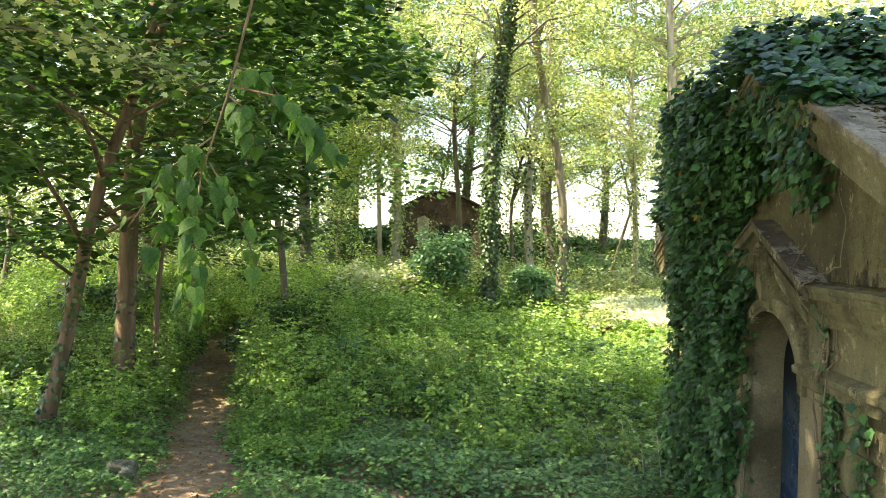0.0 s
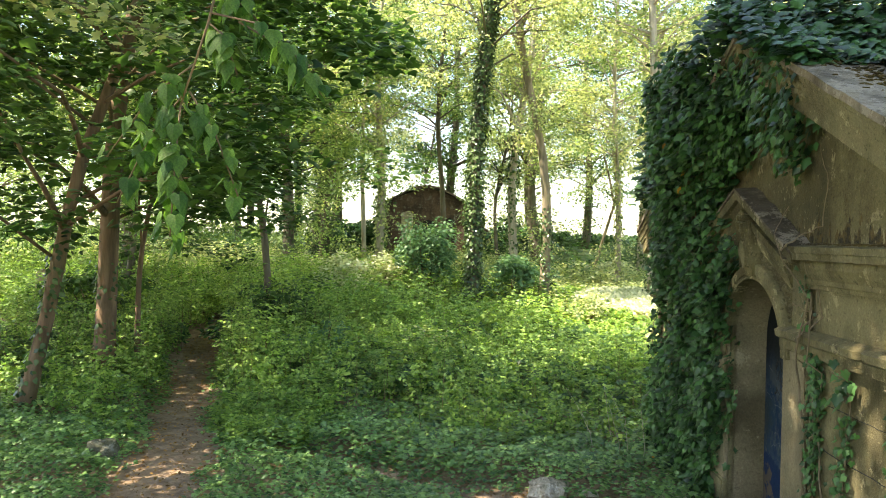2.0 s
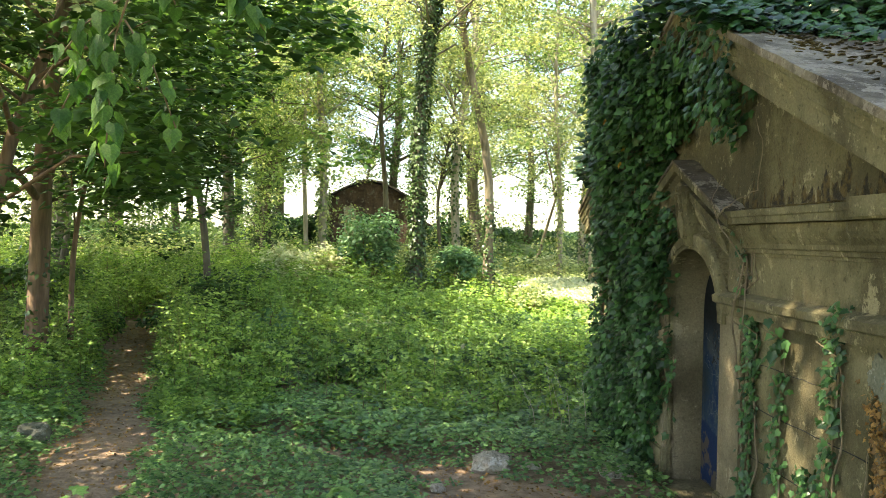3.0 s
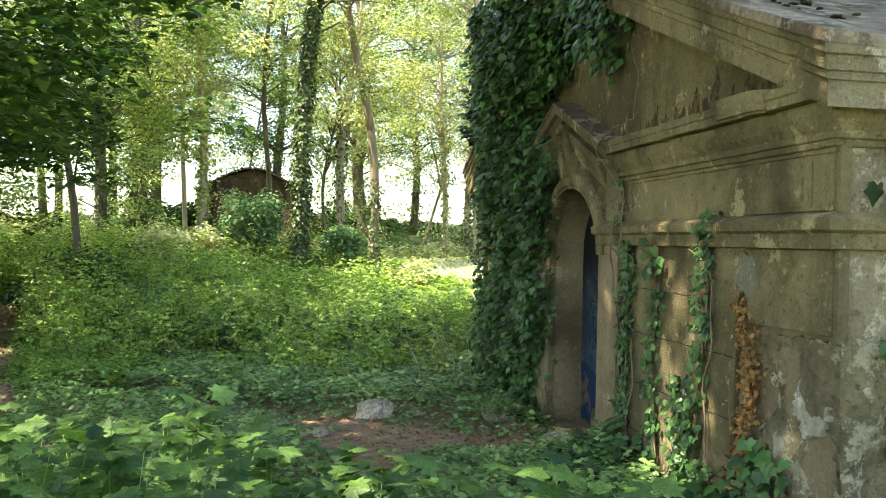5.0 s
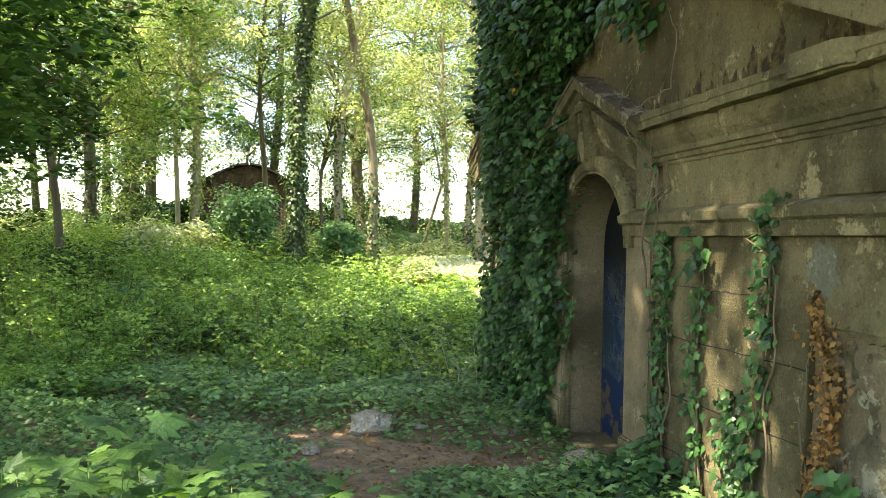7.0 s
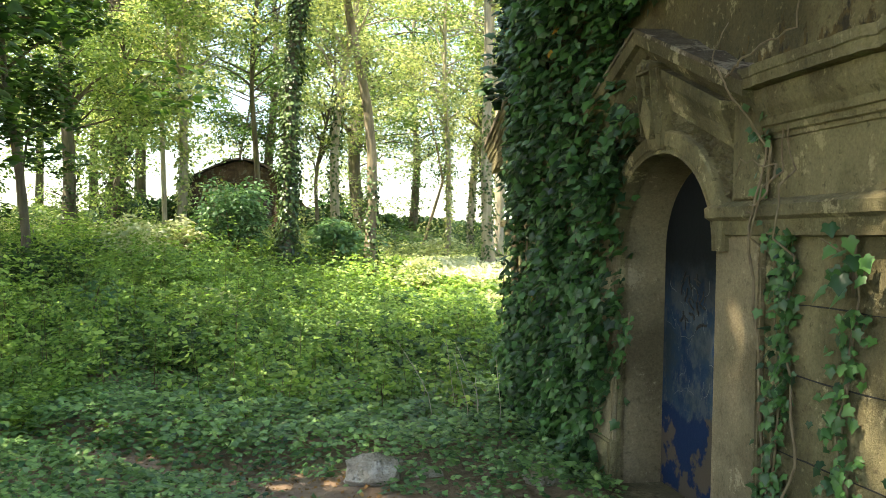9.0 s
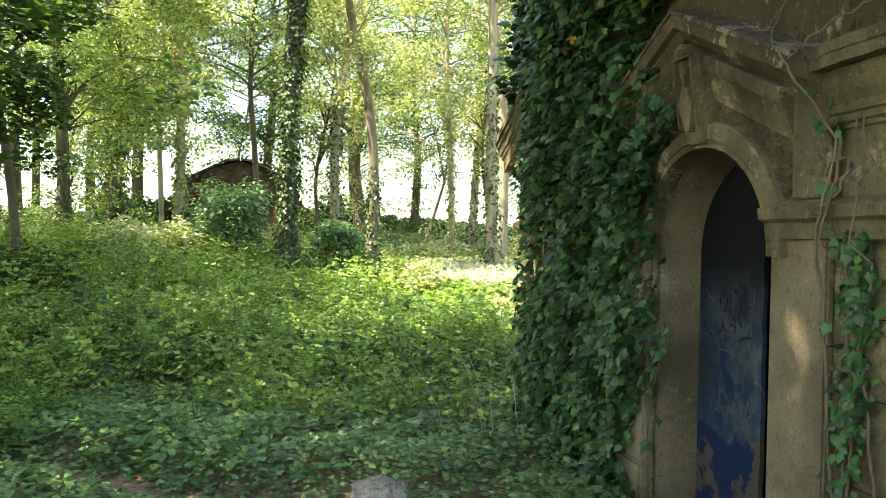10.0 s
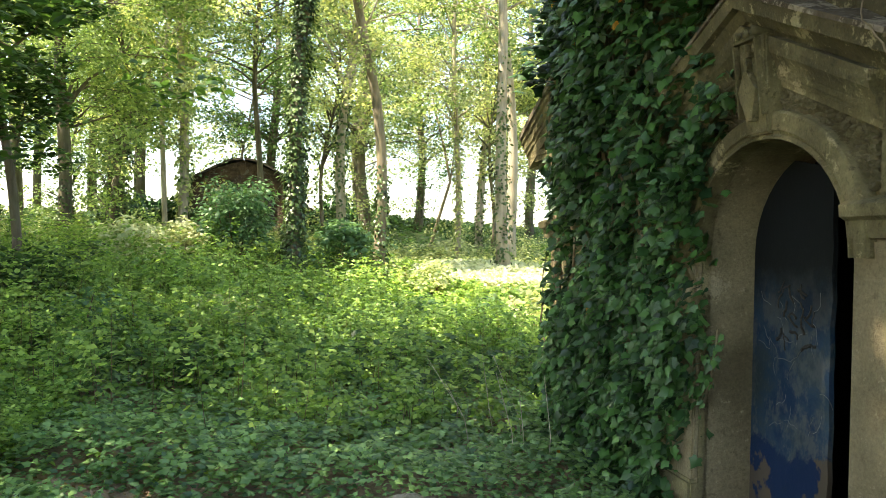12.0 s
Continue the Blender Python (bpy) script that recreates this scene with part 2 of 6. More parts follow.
def slab(bm, poly, d0, d1):
    """A plate: outline poly of (u, z), from depth d0 to d1; local x is depth, y is u."""
    a = [bm.verts.new((d0, u, z)) for u, z in poly]
    b = [bm.verts.new((d1, u, z)) for u, z in poly]
    n = len(poly)
    bm.faces.new(a)
    bm.faces.new(b[::-1])
    for i in range(n):
        bm.faces.new((a[i], b[i], b[(i + 1) % n], a[(i + 1) % n]))
    bmesh.ops.recalc_face_normals(bm, faces=bm.faces)
    return a, b


def box(bm, x0, x1, y0, y1, z0, z1):
    slab(bm, [(y0, z0), (y1, z0), (y1, z1), (y0, z1)], x0, x1)


def sweep(bm, rings, closed=False):
    """Skins a row of rings of equal length, each a closed section."""
    vs = [[bm.verts.new(p) for p in ring] for ring in rings]
    k = len(vs[0])
    for a, b in zip(vs, vs[1:] + (vs[:1] if closed else [])):
        for i in range(k):
            bm.faces.new((a[i], a[(i + 1) % k], b[(i + 1) % k], b[i]))
    if not closed:
        bm.faces.new(vs[0][::-1])
        bm.faces.new(vs[-1])
    bmesh.ops.recalc_face_normals(bm, faces=bm.faces)


def tube(bm, pts, radii, sides=8, rough=0.0, rng=random):
    pts = [Vector(p) for p in pts]
    rings = []
    ref = Vector((0.3, 1, 0.1)).normalized()
    for i, (p, r) in enumerate(zip(pts, radii)):
        d = (pts[min(i + 1, len(pts) - 1)] - pts[max(i - 1, 0)]).normalized()
        s = d.cross(ref).normalized()
        t = d.cross(s)
        rings.append([p + (s * math.cos(a) + t * math.sin(a)) * r * (1 + rng.uniform(-rough, rough))
                      for a in (2 * math.pi * k / sides for k in range(sides))])
    sweep(bm, rings)
    for f in bm.faces:
        f.smooth = True


def template(outline, fold=0.12, droop=0.15):
    """A leaf of unit length as a fan round its middle; outline of (x, y) pairs from the stalk."""
    vs = [(0, 0.42, 0.03)] + [(x, y, -fold * abs(x) - droop * max(0, y - 0.4) ** 2) for x, y in outline]
    n = len(outline)
    return np.array(vs), np.array([(0, 1 + (i + 1) % n, 1 + i) for i in range(n)])


DIAMOND = (np.array([(0, 0, 0), (-0.33, 0.45, -0.06), (0, 1, -0.05), (0.33, 0.45, -0.06)]), np.array([(0, 2, 1), (0, 3, 2)]))
OVAL = template([(0, 0), (0.3, 0.2), (0.36, 0.5), (0, 1), (-0.36, 0.5), (-0.3, 0.2)])
HEART = template([(0, 0.08), (0.22, -0.04), (0.42, 0.14), (0.4, 0.42), (0.22, 0.7), (0.02, 1.1), (-0.2, 0.72), (-0.4, 0.45), (-0.42, 0.16), (-0.22, -0.04)], 0.28)
IVY5 = template([(0, 0.08), (0.18, -0.09), (0.38, 0.0), (0.36, 0.2), (0.54, 0.38), (0.31, 0.55), (0.02, 1.04), (-0.3, 0.55), (-0.54, 0.38), (-0.36, 0.2), (-0.38, 0.0), (-0.18, -0.09)], 0.3)
MAPLE = template([(0, 0.1), (0.34, -0.04), (0.34, 0.16), (0.66, 0.36), (0.46, 0.43), (0.5, 0.76), (0.27, 0.64), (0, 1.02),
                  (-0.27, 0.64), (-0.5, 0.76), (-0.46, 0.43), (-0.66, 0.36), (-0.34, 0.16), (-0.34, -0.04)], 0.2)

MAPLE_LITE = template([(0, 0.05), (0.42, 0.02), (0.62, 0.42), (0.36, 0.46), (0, 1.02), (-0.36, 0.46), (-0.62, 0.42), (-0.42, 0.02)], 0.2)
RHOMB = (np.array([(0, 0, 0), (-0.42, 0.42, -0.08), (0, 1, -0.05), (0.42, 0.42, -0.08)]), np.array([(0, 2, 1), (0, 3, 2)]))


def unit(v):
    return v / np.maximum(np.linalg.norm(v, axis=1, keepdims=True), 1e-9)


def foliage(name, mat, shape, at, facing, tip, size, parent=None, label="", kind="stuff", category=""):
    """Many leaves as one mesh: at their stalks, facing their normals, tips along tip."""
    V, F = shape
    n = len(at)
    t = unit(tip - facing * np.sum(tip * facing, 1, keepdims=True) / np.maximum(np.sum(facing * facing, 1, keepdims=True), 1e-9) + 1e-4)
    f = unit(facing)
    s = np.cross(t, f)
    size = np.broadcast_to(size, (n,))[:, None, None]
    co = at[:, None, :] + size * (V[None, :, 0:1] * s[:, None, :] + V[None, :, 1:2] * t[:, None, :] + V[None, :, 2:3] * f[:, None, :])
    tri = (F[None] + (np.arange(n) * len(V))[:, None, None]).reshape(-1)
    me = bpy.data.meshes.new(name)
    me.vertices.add(n * len(V))
    me.vertices.foreach_set("co", co.reshape(-1).astype(np.float32))
    me.loops.add(len(tri))
    me.loops.foreach_set("vertex_index", tri.astype(np.int32))
    me.polygons.add(len(tri) // 3)
    me.polygons.foreach_set("loop_start", np.arange(0, len(tri), 3, dtype=np.int32))
    me.update(calc_edges=True)
    me.materials.append(mat)
    ob = new(name, me)
    ob.parent = parent
    return tagged(ob, label, category, kind=kind)


RNG = np.random.default_rng(7)


def jitter(n, k=1.0):
    return RNG.normal(0, k, (n, 3))


def smooth(a, b, v):
    t = np.clip((np.asarray(v, float) - a) / (b - a), 0, 1)
    return t * t * (3 - 2 * t)


def ground_z(x, y):
    """Height of the ground."""
    x, y = np.asarray(x, float), np.asarray(y, float)
    west = smooth(5, 0.5, x)
    z = 0.1 * (1 - smooth(2, 6, y)) + 0.3 * smooth(13, 18, y) + west * 0.85 * smooth(16.5, 25, y) + (1 - west) * 0.5 * smooth(15, 21, y)
    z = z + (0.55 * west + 1.05 * (1 - west)) * smooth(31, 41, y) + 0.1 * np.sin(x * 0.31) * smooth(34, 42, y) + 0.1 * smooth(-5, -12, x)
    return z + 0.035 * np.sin(x * 1.3 + 0.5 * y) * np.sin(y * 0.9 - 0.3 * x) - 0.03 * smooth(0.4, 0.0, path_gap(x, y))


def path_gap(x, y):
    """Distance to the edge of the trodden path, negative on it."""
    x, y = np.asarray(x, float), np.asarray(y, float)
    d = np.full(np.broadcast(x, y).shape, 99.0)
    legs = [((-2.45, 3.0), (-2.35, 7.0), .4), ((-2.35, 7.0), (-2.85, 9.4), .44), ((-2.85, 9.4), (-3.5, 12.0), .34), ((-3.5, 12.0), (-4.1, 14.6), .3),
            ((-4.1, 14.6), (-4.45, 17.4), .26), ((-2.7, 8.3), (-1.0, 8.55), .14), ((-1.0, 8.55), (0.5, 7.5), .13),
            ((0.5, 7.5), (1.3, 6.6), .3), ((1.1, 6.4), (2.2, 6.3), .3), ((1.0, 6.4), (0.4, 4.6), .2), ((0.8, 6.7), (1.3, 6.5), .5)]
    for (ax, ay), (bx, by), w in legs:
        t = np.clip(((x - ax) * (bx - ax) + (y - ay) * (by - ay)) / ((bx - ax) ** 2 + (by - ay) ** 2), 0, 1)
        d = np.minimum(d, np.hypot(x - ax - t * (bx - ax), y - ay - t * (by - ay)) - w)
    return d + 0.07 * np.sin(x * 5.1 + y * 3.3) + 0.05 * np.sin(y * 8.7 - x * 4.0)


# ---- ground ----
def build_ground():
    xs = np.concatenate([[-600, -200, -90], np.linspace(-45, -9, 25), np.linspace(-8.5, 5, 82), np.linspace(6, 50, 30), [90, 200, 600]])
    ys = np.concatenate([[-600, -150, -40, -15], np.linspace(-8, 1, 12), np.linspace(1.4, 19, 110), np.linspace(20, 60, 50), [80, 140, 300, 900]])
    X, Y = np.meshgrid(xs, ys)
    Z = ground_z(X, Y)
    near = (np.abs(X) < 9) & (Y > 0) & (Y < 19)
    Z = Z + np.where(near, 0.012 * RNG.normal(size=X.shape), 0)
    me = bpy.data.meshes.new("ground")
    nx = len(xs)
    faces = [(j * nx + i, j * nx + i + 1, (j + 1) * nx + i + 1, (j + 1) * nx + i) for j in range(len(ys) - 1) for i in range(nx - 1)]
    me.from_pydata(np.stack([X, Y, Z], -1).reshape(-1, 3).tolist(), [], faces)
    me.materials.append(SOIL)
    me.materials.append(MEADOW)
    mid = (Y[:-1, :-1] > 21) | (np.abs(X[:-1, :-1]) > 40) | (Y[:-1, :-1] < -14)
    me.polygons.foreach_set("material_index", mid.reshape(-1).astype(np.int32))
    me.polygons.foreach_set("use_smooth", np.ones(len(faces), dtype=bool))
    tagged(new("ground", me), "brown leaf-littered woodland soil with a trodden path", "ground", kind="structure")


build_ground()

# ---- mausoleum ----
U0, U1, UC, DEEP = 3.17, 9.6, 6.385, 3.6
SLOPE = 0.43
tomb = thing("mausoleum", (2.32, 0, 0), "weathered grey-brown rendered mausoleum with pediment, half buried in ivy", "mausoleum", turn=-1.72)
OPEN_C, OPEN_R, SPRING, RISE = 6.44, 0.615, 1.5, 0.52


def arch(r, rise, z0=SPRING, n=20, c=OPEN_C):
    return [(c + r * math.cos(math.pi * k / n), z0 + rise * math.sin(math.pi * k / n)) for k in range(n + 1)]


def rake_z(u, top=2.4):
    return top + SLOPE * ((u - U0 + 0.2) if u < UC else (U1 + 0.2 - u))


def build_tomb():
    back, rng = 0.42, random.Random(3)
    apex = rake_z(UC) - 0.1
    bm = bmesh.new()
    slab(bm, [(U0, -0.3), (OPEN_C - OPEN_R, -0.3), (OPEN_C - OPEN_R, SPRING), (OPEN_C - OPEN_R, 2.3), (U0, 2.3)], 0.03, back)
    slab(bm, [(OPEN_C + OPEN_R, -0.3), (U1, -0.3), (U1, 2.3), (OPEN_C + OPEN_R, 2.3)], 0.03, back)
    slab(bm, [(OPEN_C - OPEN_R, 2.3)] + arch(OPEN_R, RISE)[::-1] + [(OPEN_C + OPEN_R, 2.3)], 0.03, back)
    slab(bm, [(U0, 2.3), (U1, 2.3), (U1, 2.36), (UC, apex), (U0, 2.36)], 0.03, back)
    part("front_wall", bm, PLASTER_JAMB, tomb)
    # outer coat of render with a ragged lower edge where it has fallen
    knees = ((U0 - 0.03, 1.17), (3.3, 1.185), (3.6, 1.16), (3.7, 1.2), (3.76, 1.3), (3.86, 1.36), (3.93, 1.34), (3.95, 1.1), (3.94, 0.8), (3.99, 0.4), (4.04, -0.3), (4.3, -0.3))
    us = list(np.arange(U0 - 0.03, 4.3, 0.022)) + [4.3]
    low = [float(np.interp(u, [k[0] for k in knees], [k[1] for k in knees])) + 0.022 * noise.fractal(Vector((u * 14, 3, 1)), 0.6, 2.0, 5) for u in us]
    bm = bmesh.new()
    sweep(bm, [[(0.0, u, z), (0.0, u, 2.3), (0.05, u, 2.3), (0.05, u, z)] for u, z in zip(us, low)])
    slab(bm, [(4.3, -0.3), (OPEN_C - OPEN_R, -0.3), (OPEN_C - OPEN_R, 2.3), (4.3, 2.3)], 0.0, 0.05)
    part("render_coat", bm, PLASTER, tomb, "grey-brown render with fallen lower corner")
    bm = bmesh.new()
    slab(bm, [(OPEN_C + OPEN_R, -0.3), (U1 + 0.02, -0.3), (U1 + 0.02, 2.3), (OPEN_C + OPEN_R, 2.3)], 0.0, 0.05)
    slab(bm, [(OPEN_C - OPEN_R, 2.3)] + arch(OPEN_R, RISE)[::-1] + [(OPEN_C + OPEN_R, 2.3)], 0.0, 0.05)
    part("render_coat", bm, PLASTER, tomb)
    bm = bmesh.new()
    slab(bm, [(U0, 2.303), (U1, 2.303), (U1, 2.36), (UC, apex), (U0, 2.36)], 0.004, 0.05)
    part("tympanum", bm, PLASTER_MOSSY, tomb, "stained render with moss along the foot")
    # rough fallen corner
    bm = bmesh.new()
    n_u, n_z = 60, 90
    grid = {}
    for i in range(n_u + 1):
        for j in range(n_z + 1):
            u, z = U0 - 0.03 + i * 0.9 / n_u, -0.25 + j * 1.46 / n_z
            d = 0.026 - 0.05 * noise.fractal(Vector((u * 3.2, z * 3.2, 5)), 0.8, 2.1, 7) - 0.03 * max(0, 0.9 - z) * (1 if u < 3.8 else 0.3)
            grid[i, j] = bm.verts.new((d + 0.05 * math.exp(-((u - 3.84 + 0.06 * math.sin(z * 9)) / 0.06) ** 2) * (z > 0.5), u, z))
    for i in range(n_u):
        for j in range(n_z):
            bm.faces.new((grid[i, j], grid[i, j + 1], grid[i + 1, j + 1], grid[i + 1, j]))
    edge = [bm.verts.new((0.2, U0 - 0.03, grid[0, j].co.z)) for j in range(n_z + 1)]
    for j in range(n_z):
        bm.faces.new((grid[0, j], edge[j], edge[j + 1], grid[0, j + 1]))
    part("rough_plinth", bm, PLASTER_LOW, tomb, "rough grey-white undercoat where render has fallen")
    for nm, cu, cz, ru, rz, d, mat, lab, sd in (("lime_patch", 3.32, 0.86, 0.14, 0.11, 0.004, LIME, "white lime patch on rough undercoat", 1), 
                                                ("skim_patch", 3.84, 1.45, 0.11, 0.09, -0.015, SKIM, "grey-green patch of newer skim", 3), 
                                                ("brick_patch", 3.8, 0.9, 0.07, 0.16, 0.03, EARTH, "exposed ochre brick in the break", 5)):
        bm = bmesh.new()
        ring = []
        for k in range(90):
            a = 2 * math.pi * k / 90
            w = 1 + 0.45 * noise.fractal(Vector((math.cos(a) * 1.3, math.sin(a) * 1.3, sd * 3.3)), 0.6, 2.0, 6)
            ring.append((cu + ru * w * math.cos(a), cz + rz * w * math.sin(a)))
        slab(bm, ring, d, d + 0.03)
        part(nm, bm, mat, tomb, lab)
    # other walls
    bm = bmesh.new()
    box(bm, 0.42, DEEP, U0, U0 + 0.35, -0.3, 2.3)
    part("side_wall", bm, PLASTER_SIDE_LIT, tomb)
    bm = bmesh.new()
    box(bm, 0.42, DEEP, U1 - 0.35, U1, -0.3, 2.3)
    part("side_wall", bm, PLASTER_SIDE_LIT, tomb)
    bm = bmesh.new()
    slab(bm, [(U0, -0.3), (U1, -0.3), (U1, 2.36), (UC, apex), (U0, 2.36)], DEEP, DEEP + 0.35)
    part("back_wall", bm, PLASTER_SIDE_LIT, tomb)
    bm = bmesh.new()
    n_x, n_z = 80, 80
    grid = {}
    for i in range(n_x + 1):
        for j in range(n_z + 1):
            x, z = 0.02 + i * 1.5 / n_x, -0.25 + j * 1.44 / n_z
            grid[i, j] = bm.verts.new((x, U0 - 0.035 - 0.055 * noise.fractal(Vector((x * 3.2, z * 3.2, 9)), 0.8, 2.1, 7) - 0.03 * max(0, 0.9 - z), z))
    for i in range(n_x):
        for j in range(n_z):
            bm.faces.new((grid[i, j], grid[i, j + 1], grid[i + 1, j + 1], grid[i + 1, j]))
    part("rough_plinth", bm, PLASTER_LOW, tomb)
    bm = bmesh.new()
    box(bm, 0.002, 0.43, U0 - 0.014, U0 - 0.002, 1.19, 2.3)
    box(bm, 0.43, DEEP, U0 - 0.014, U0 - 0.002, 1.19, 2.3)
    part("render_coat", bm, PLASTER_SIDE_LIT, tomb)
    # string course and cornice, wrapped round the corners
    corners = [((0, U0), (-1, -1)), ((DEEP + 0.35, U0), (1, -1)), ((DEEP + 0.35, U1), (1, 1)), ((0, U1), (-1, 1))]

    def wrap(profile, start, end):
        stops = [((0, start), (-1, 0))] + [((0, u), (-1, 0)) for u in np.arange(start - 0.06, U0 + 0.12, -0.055)] + corners[:1]
        stops += [((x, U0), (0, -1)) for x in np.arange(0.15, 1.4, 0.055)] + corners[1:] + [((0, end), (-1, 0))]
        bmx = bmesh.new()
        rings = []
        for (cx, cy), (mx, my) in stops:
            chip = 0.012 * max(0.0, noise.noise(Vector((cx * 9, cy * 9, 4))) - 0.12) * 4
            ring = []
            for p, z in profile:
                q = p - (chip + rng.uniform(0, 0.003)) * (p > 0.06) * (mx * my == 0)
                ring.append((cx + q * mx, cy + q * my, z + rng.uniform(-0.0015, 0.0015)))
            rings.append(ring)
        sweep(bmx, rings)
        return bmx
    string = [(0.0, 1.57), (0.055, 1.575), (0.06, 1.64), (0.09, 1.655), (0.095, 1.7), (0.07, 1.715), (0.0, 1.735)]
    part("string_course", wrap(string, OPEN_C - OPEN_R + 0.01, OPEN_C + OPEN_R - 0.01), PLASTER, tomb, "moulded string course, chipped and stained")
    bed = [(0.0, 1.985), (0.012, 1.987), (0.014, 2.005), (0.03, 2.01), (0.034, 2.035), (0.05, 2.04), (0.056, 2.07), (0.085, 2.105), (0.1, 2.14), (0.104, 2.19), (0.0, 2.19)]
    part("bed_moulding", wrap(bed, 5.44, 7.6), PLASTER, tomb)
    shelf = [(0.0, 2.193), (0.155, 2.195), (0.158, 2.235), (0.166, 2.24), (0.17, 2.278), (0.0, 2.3)]
    part("cornice", wrap(shelf, 5.44, 7.6), PLASTER, tomb, "projecting cornice ledge, broken near the corner")
    # cracked length of ledge, shifted and broken at its end
    bm = bmesh.new()
    rings = []
    for k in range(25):
        u = 3.87 - 0.5 * k / 24
        wear = 0.11 * smooth(0.55, 1.0, k / 24) * (1 + 0.5 * noise.noise(Vector((u * 23, 1, 2))))
        sag = 0.022 * smooth(0.65, 1.0, k / 24) * (1 + noise.noise(Vector((u * 31, 5, 2))))
        rings.append([(0.0, u, 2.205), (-0.178 + wear, u, 2.207 + sag * 0.3), (-0.184 + wear, u, 2.25), (-0.19 + wear * 1.2, u, 2.302 - sag), (0.0, u, 2.322 - sag * 0.5)])
    sweep(bm, rings)
    part("ledge_slab", bm, PLASTER, tomb, "cracked ledge slab with a broken end")
    bm = bmesh.new()
    box(bm, -0.02, 0.004, 3.172, 3.83, 1.737, 1.983)
    bmesh.ops.bevel(bm, geom=list(bm.edges), offset=0.005, segments=1, affect="EDGES")
    part("frieze_block", bm, PLASTER, tomb)
    bm = bmesh.new()
    box(bm, -0.012, 0.004, 3.172, 3.83, 1.2, 1.568)
    bmesh.ops.bevel(bm, geom=list(bm.edges), offset=0.004, segments=1, affect="EDGES")
    part("corner_strip", bm, PLASTER, tomb)
    # raking cornice and eaves
    top = [(0.02, -0.27), (0.165, -0.27), (0.17, -0.165), (0.185, -0.155), (0.187, -0.125), (0.2, -0.115), (0.205, -0.055), (0.22, -0.045), (0.222, 0.0), (0.02, 0.0)]
    for side in (0, 1):
        bm = bmesh.new()
        rings = []
        for k in range(49):
            ring = []
            chip = 0.05 * max(0.0, noise.noise(Vector((k * 0.45, side * 7, 4))) - 0.15)
            for p, h in top:
                foot = U0 - p if side == 0 else U1 + p
                u = foot + (UC - foot) * k / 48
                ring.append((-p + (chip + rng.uniform(0, 0.003)) * (p > 0.18), u, rake_z(u) + h + (rng.uniform(-0.002, 0.002) if 0 < k < 48 else 0)))
            rings.append(ring)
        sweep(bm, rings)
        part("raking_cornice", bm, PLASTER, tomb)
        bm = bmesh.new()
        s, foot = (-1, U0) if side == 0 else (1, U1)
        eaves = [(p, 2.4 + SLOPE * (0.2 - p) + h) for p, h in top]
        sweep(bm, [[(-p, foot + s * p, z) for p, z in eaves], [(DEEP + 0.5, foot + s * p, z) for p, z in eaves]])
        part("eaves_cornice", bm, PLASTER_SIDE_LIT, tomb)
        bm = bmesh.new()
        n_x, n_u = 24, 26
        rows = {}
        for i in range(n_x + 1):
            for j in range(n_u + 1):
                foot2 = U0 - 0.225 if side == 0 else U1 + 0.225
                u = foot2 + (UC - foot2) * j / n_u
                x = -0.235 + (DEEP + 0.75) * i / n_x
                wob = 0.012 * noise.fractal(Vector((x * 3, u * 3, 2)), 1.0, 2.0, 5) + (0.01 * (math.floor(x / 0.62) % 2))
                if i == 0 or j == 0:
                    wob -= 0.006 * rng.random()
                rows[i, j] = bm.verts.new((x, u, rake_z(u) + 0.035 + wob))
        for i in range(n_x):
            for j in range(n_u):
                bm.faces.new((rows[i, j], rows[i + 1, j], rows[i + 1, j + 1], rows[i, j + 1]))
        bmesh.ops.recalc_face_normals(bm, faces=bm.faces)
        solid = bmesh.ops.extrude_face_region(bm, geom=list(bm.faces))
        for v in (g for g in solid["geom"] if isinstance(g, bmesh.types.BMVert)):
            v.co.z -= 0.05
        bmesh.ops.recalc_face_normals(bm, faces=bm.faces)
        part("roof", bm, ROOFING, tomb, "pale mossy roof slabs")
    # moss along the ledges
    def moss(name, centre_fn, count, seed):
        r = random.Random(seed)
        bmx = bmesh.new()
        for _ in range(count):
            (x, u, z), s = centre_fn(r)
            m = Matrix.Translation((x, u, z)) @ Matrix.Diagonal((s, s * r.uniform(0.7, 1.5), s * 0.25, 1))
            bmesh.ops.create_icosphere(bmx, subdivisions=1, radius=1, matrix=m)
        for v in bmx.verts:
            v.co += Vector((r.uniform(-1, 1), r.uniform(-1, 1), r.uniform(-1, 1))) * 0.005
        part(name, bmx, MOSS, tomb, "dark brown-green moss cushions", "stuff")

    def on_ledge(r):
        return (r.uniform(-0.07, 0.0), r.uniform(3.9, 5.4), 2.29 + r.uniform(0, 0.006)), r.uniform(0.012, 0.03)

    def on_roof(r):
        c = r.choice((0.1, 0.5, 0.9))
        u = UC - abs(r.gauss(0, 0.75)) - 0.35 - c
        u = max(U0 - 0.18, u)
        return (-0.2 + abs(r.gauss(0, 0.4)) + 0.3 * c, u, rake_z(u) + 0.04), r.uniform(0.008, 0.03)
    moss("moss", on_ledge, 160, 4)
    moss("moss", on_roof, 320, 5)
    # small gable over the door
    gable = [(0.02, -0.15), (0.05, -0.15), (0.06, -0.125), (0.08, -0.12), (0.105, -0.085), (0.115, -0.07), (0.15, -0.065), (0.16, 0.0), (0.02, 0.0)]
    top_z, end_z = 2.7, 2.23
    for u_end in (5.42, 7.68):
        bm = bmesh.new()
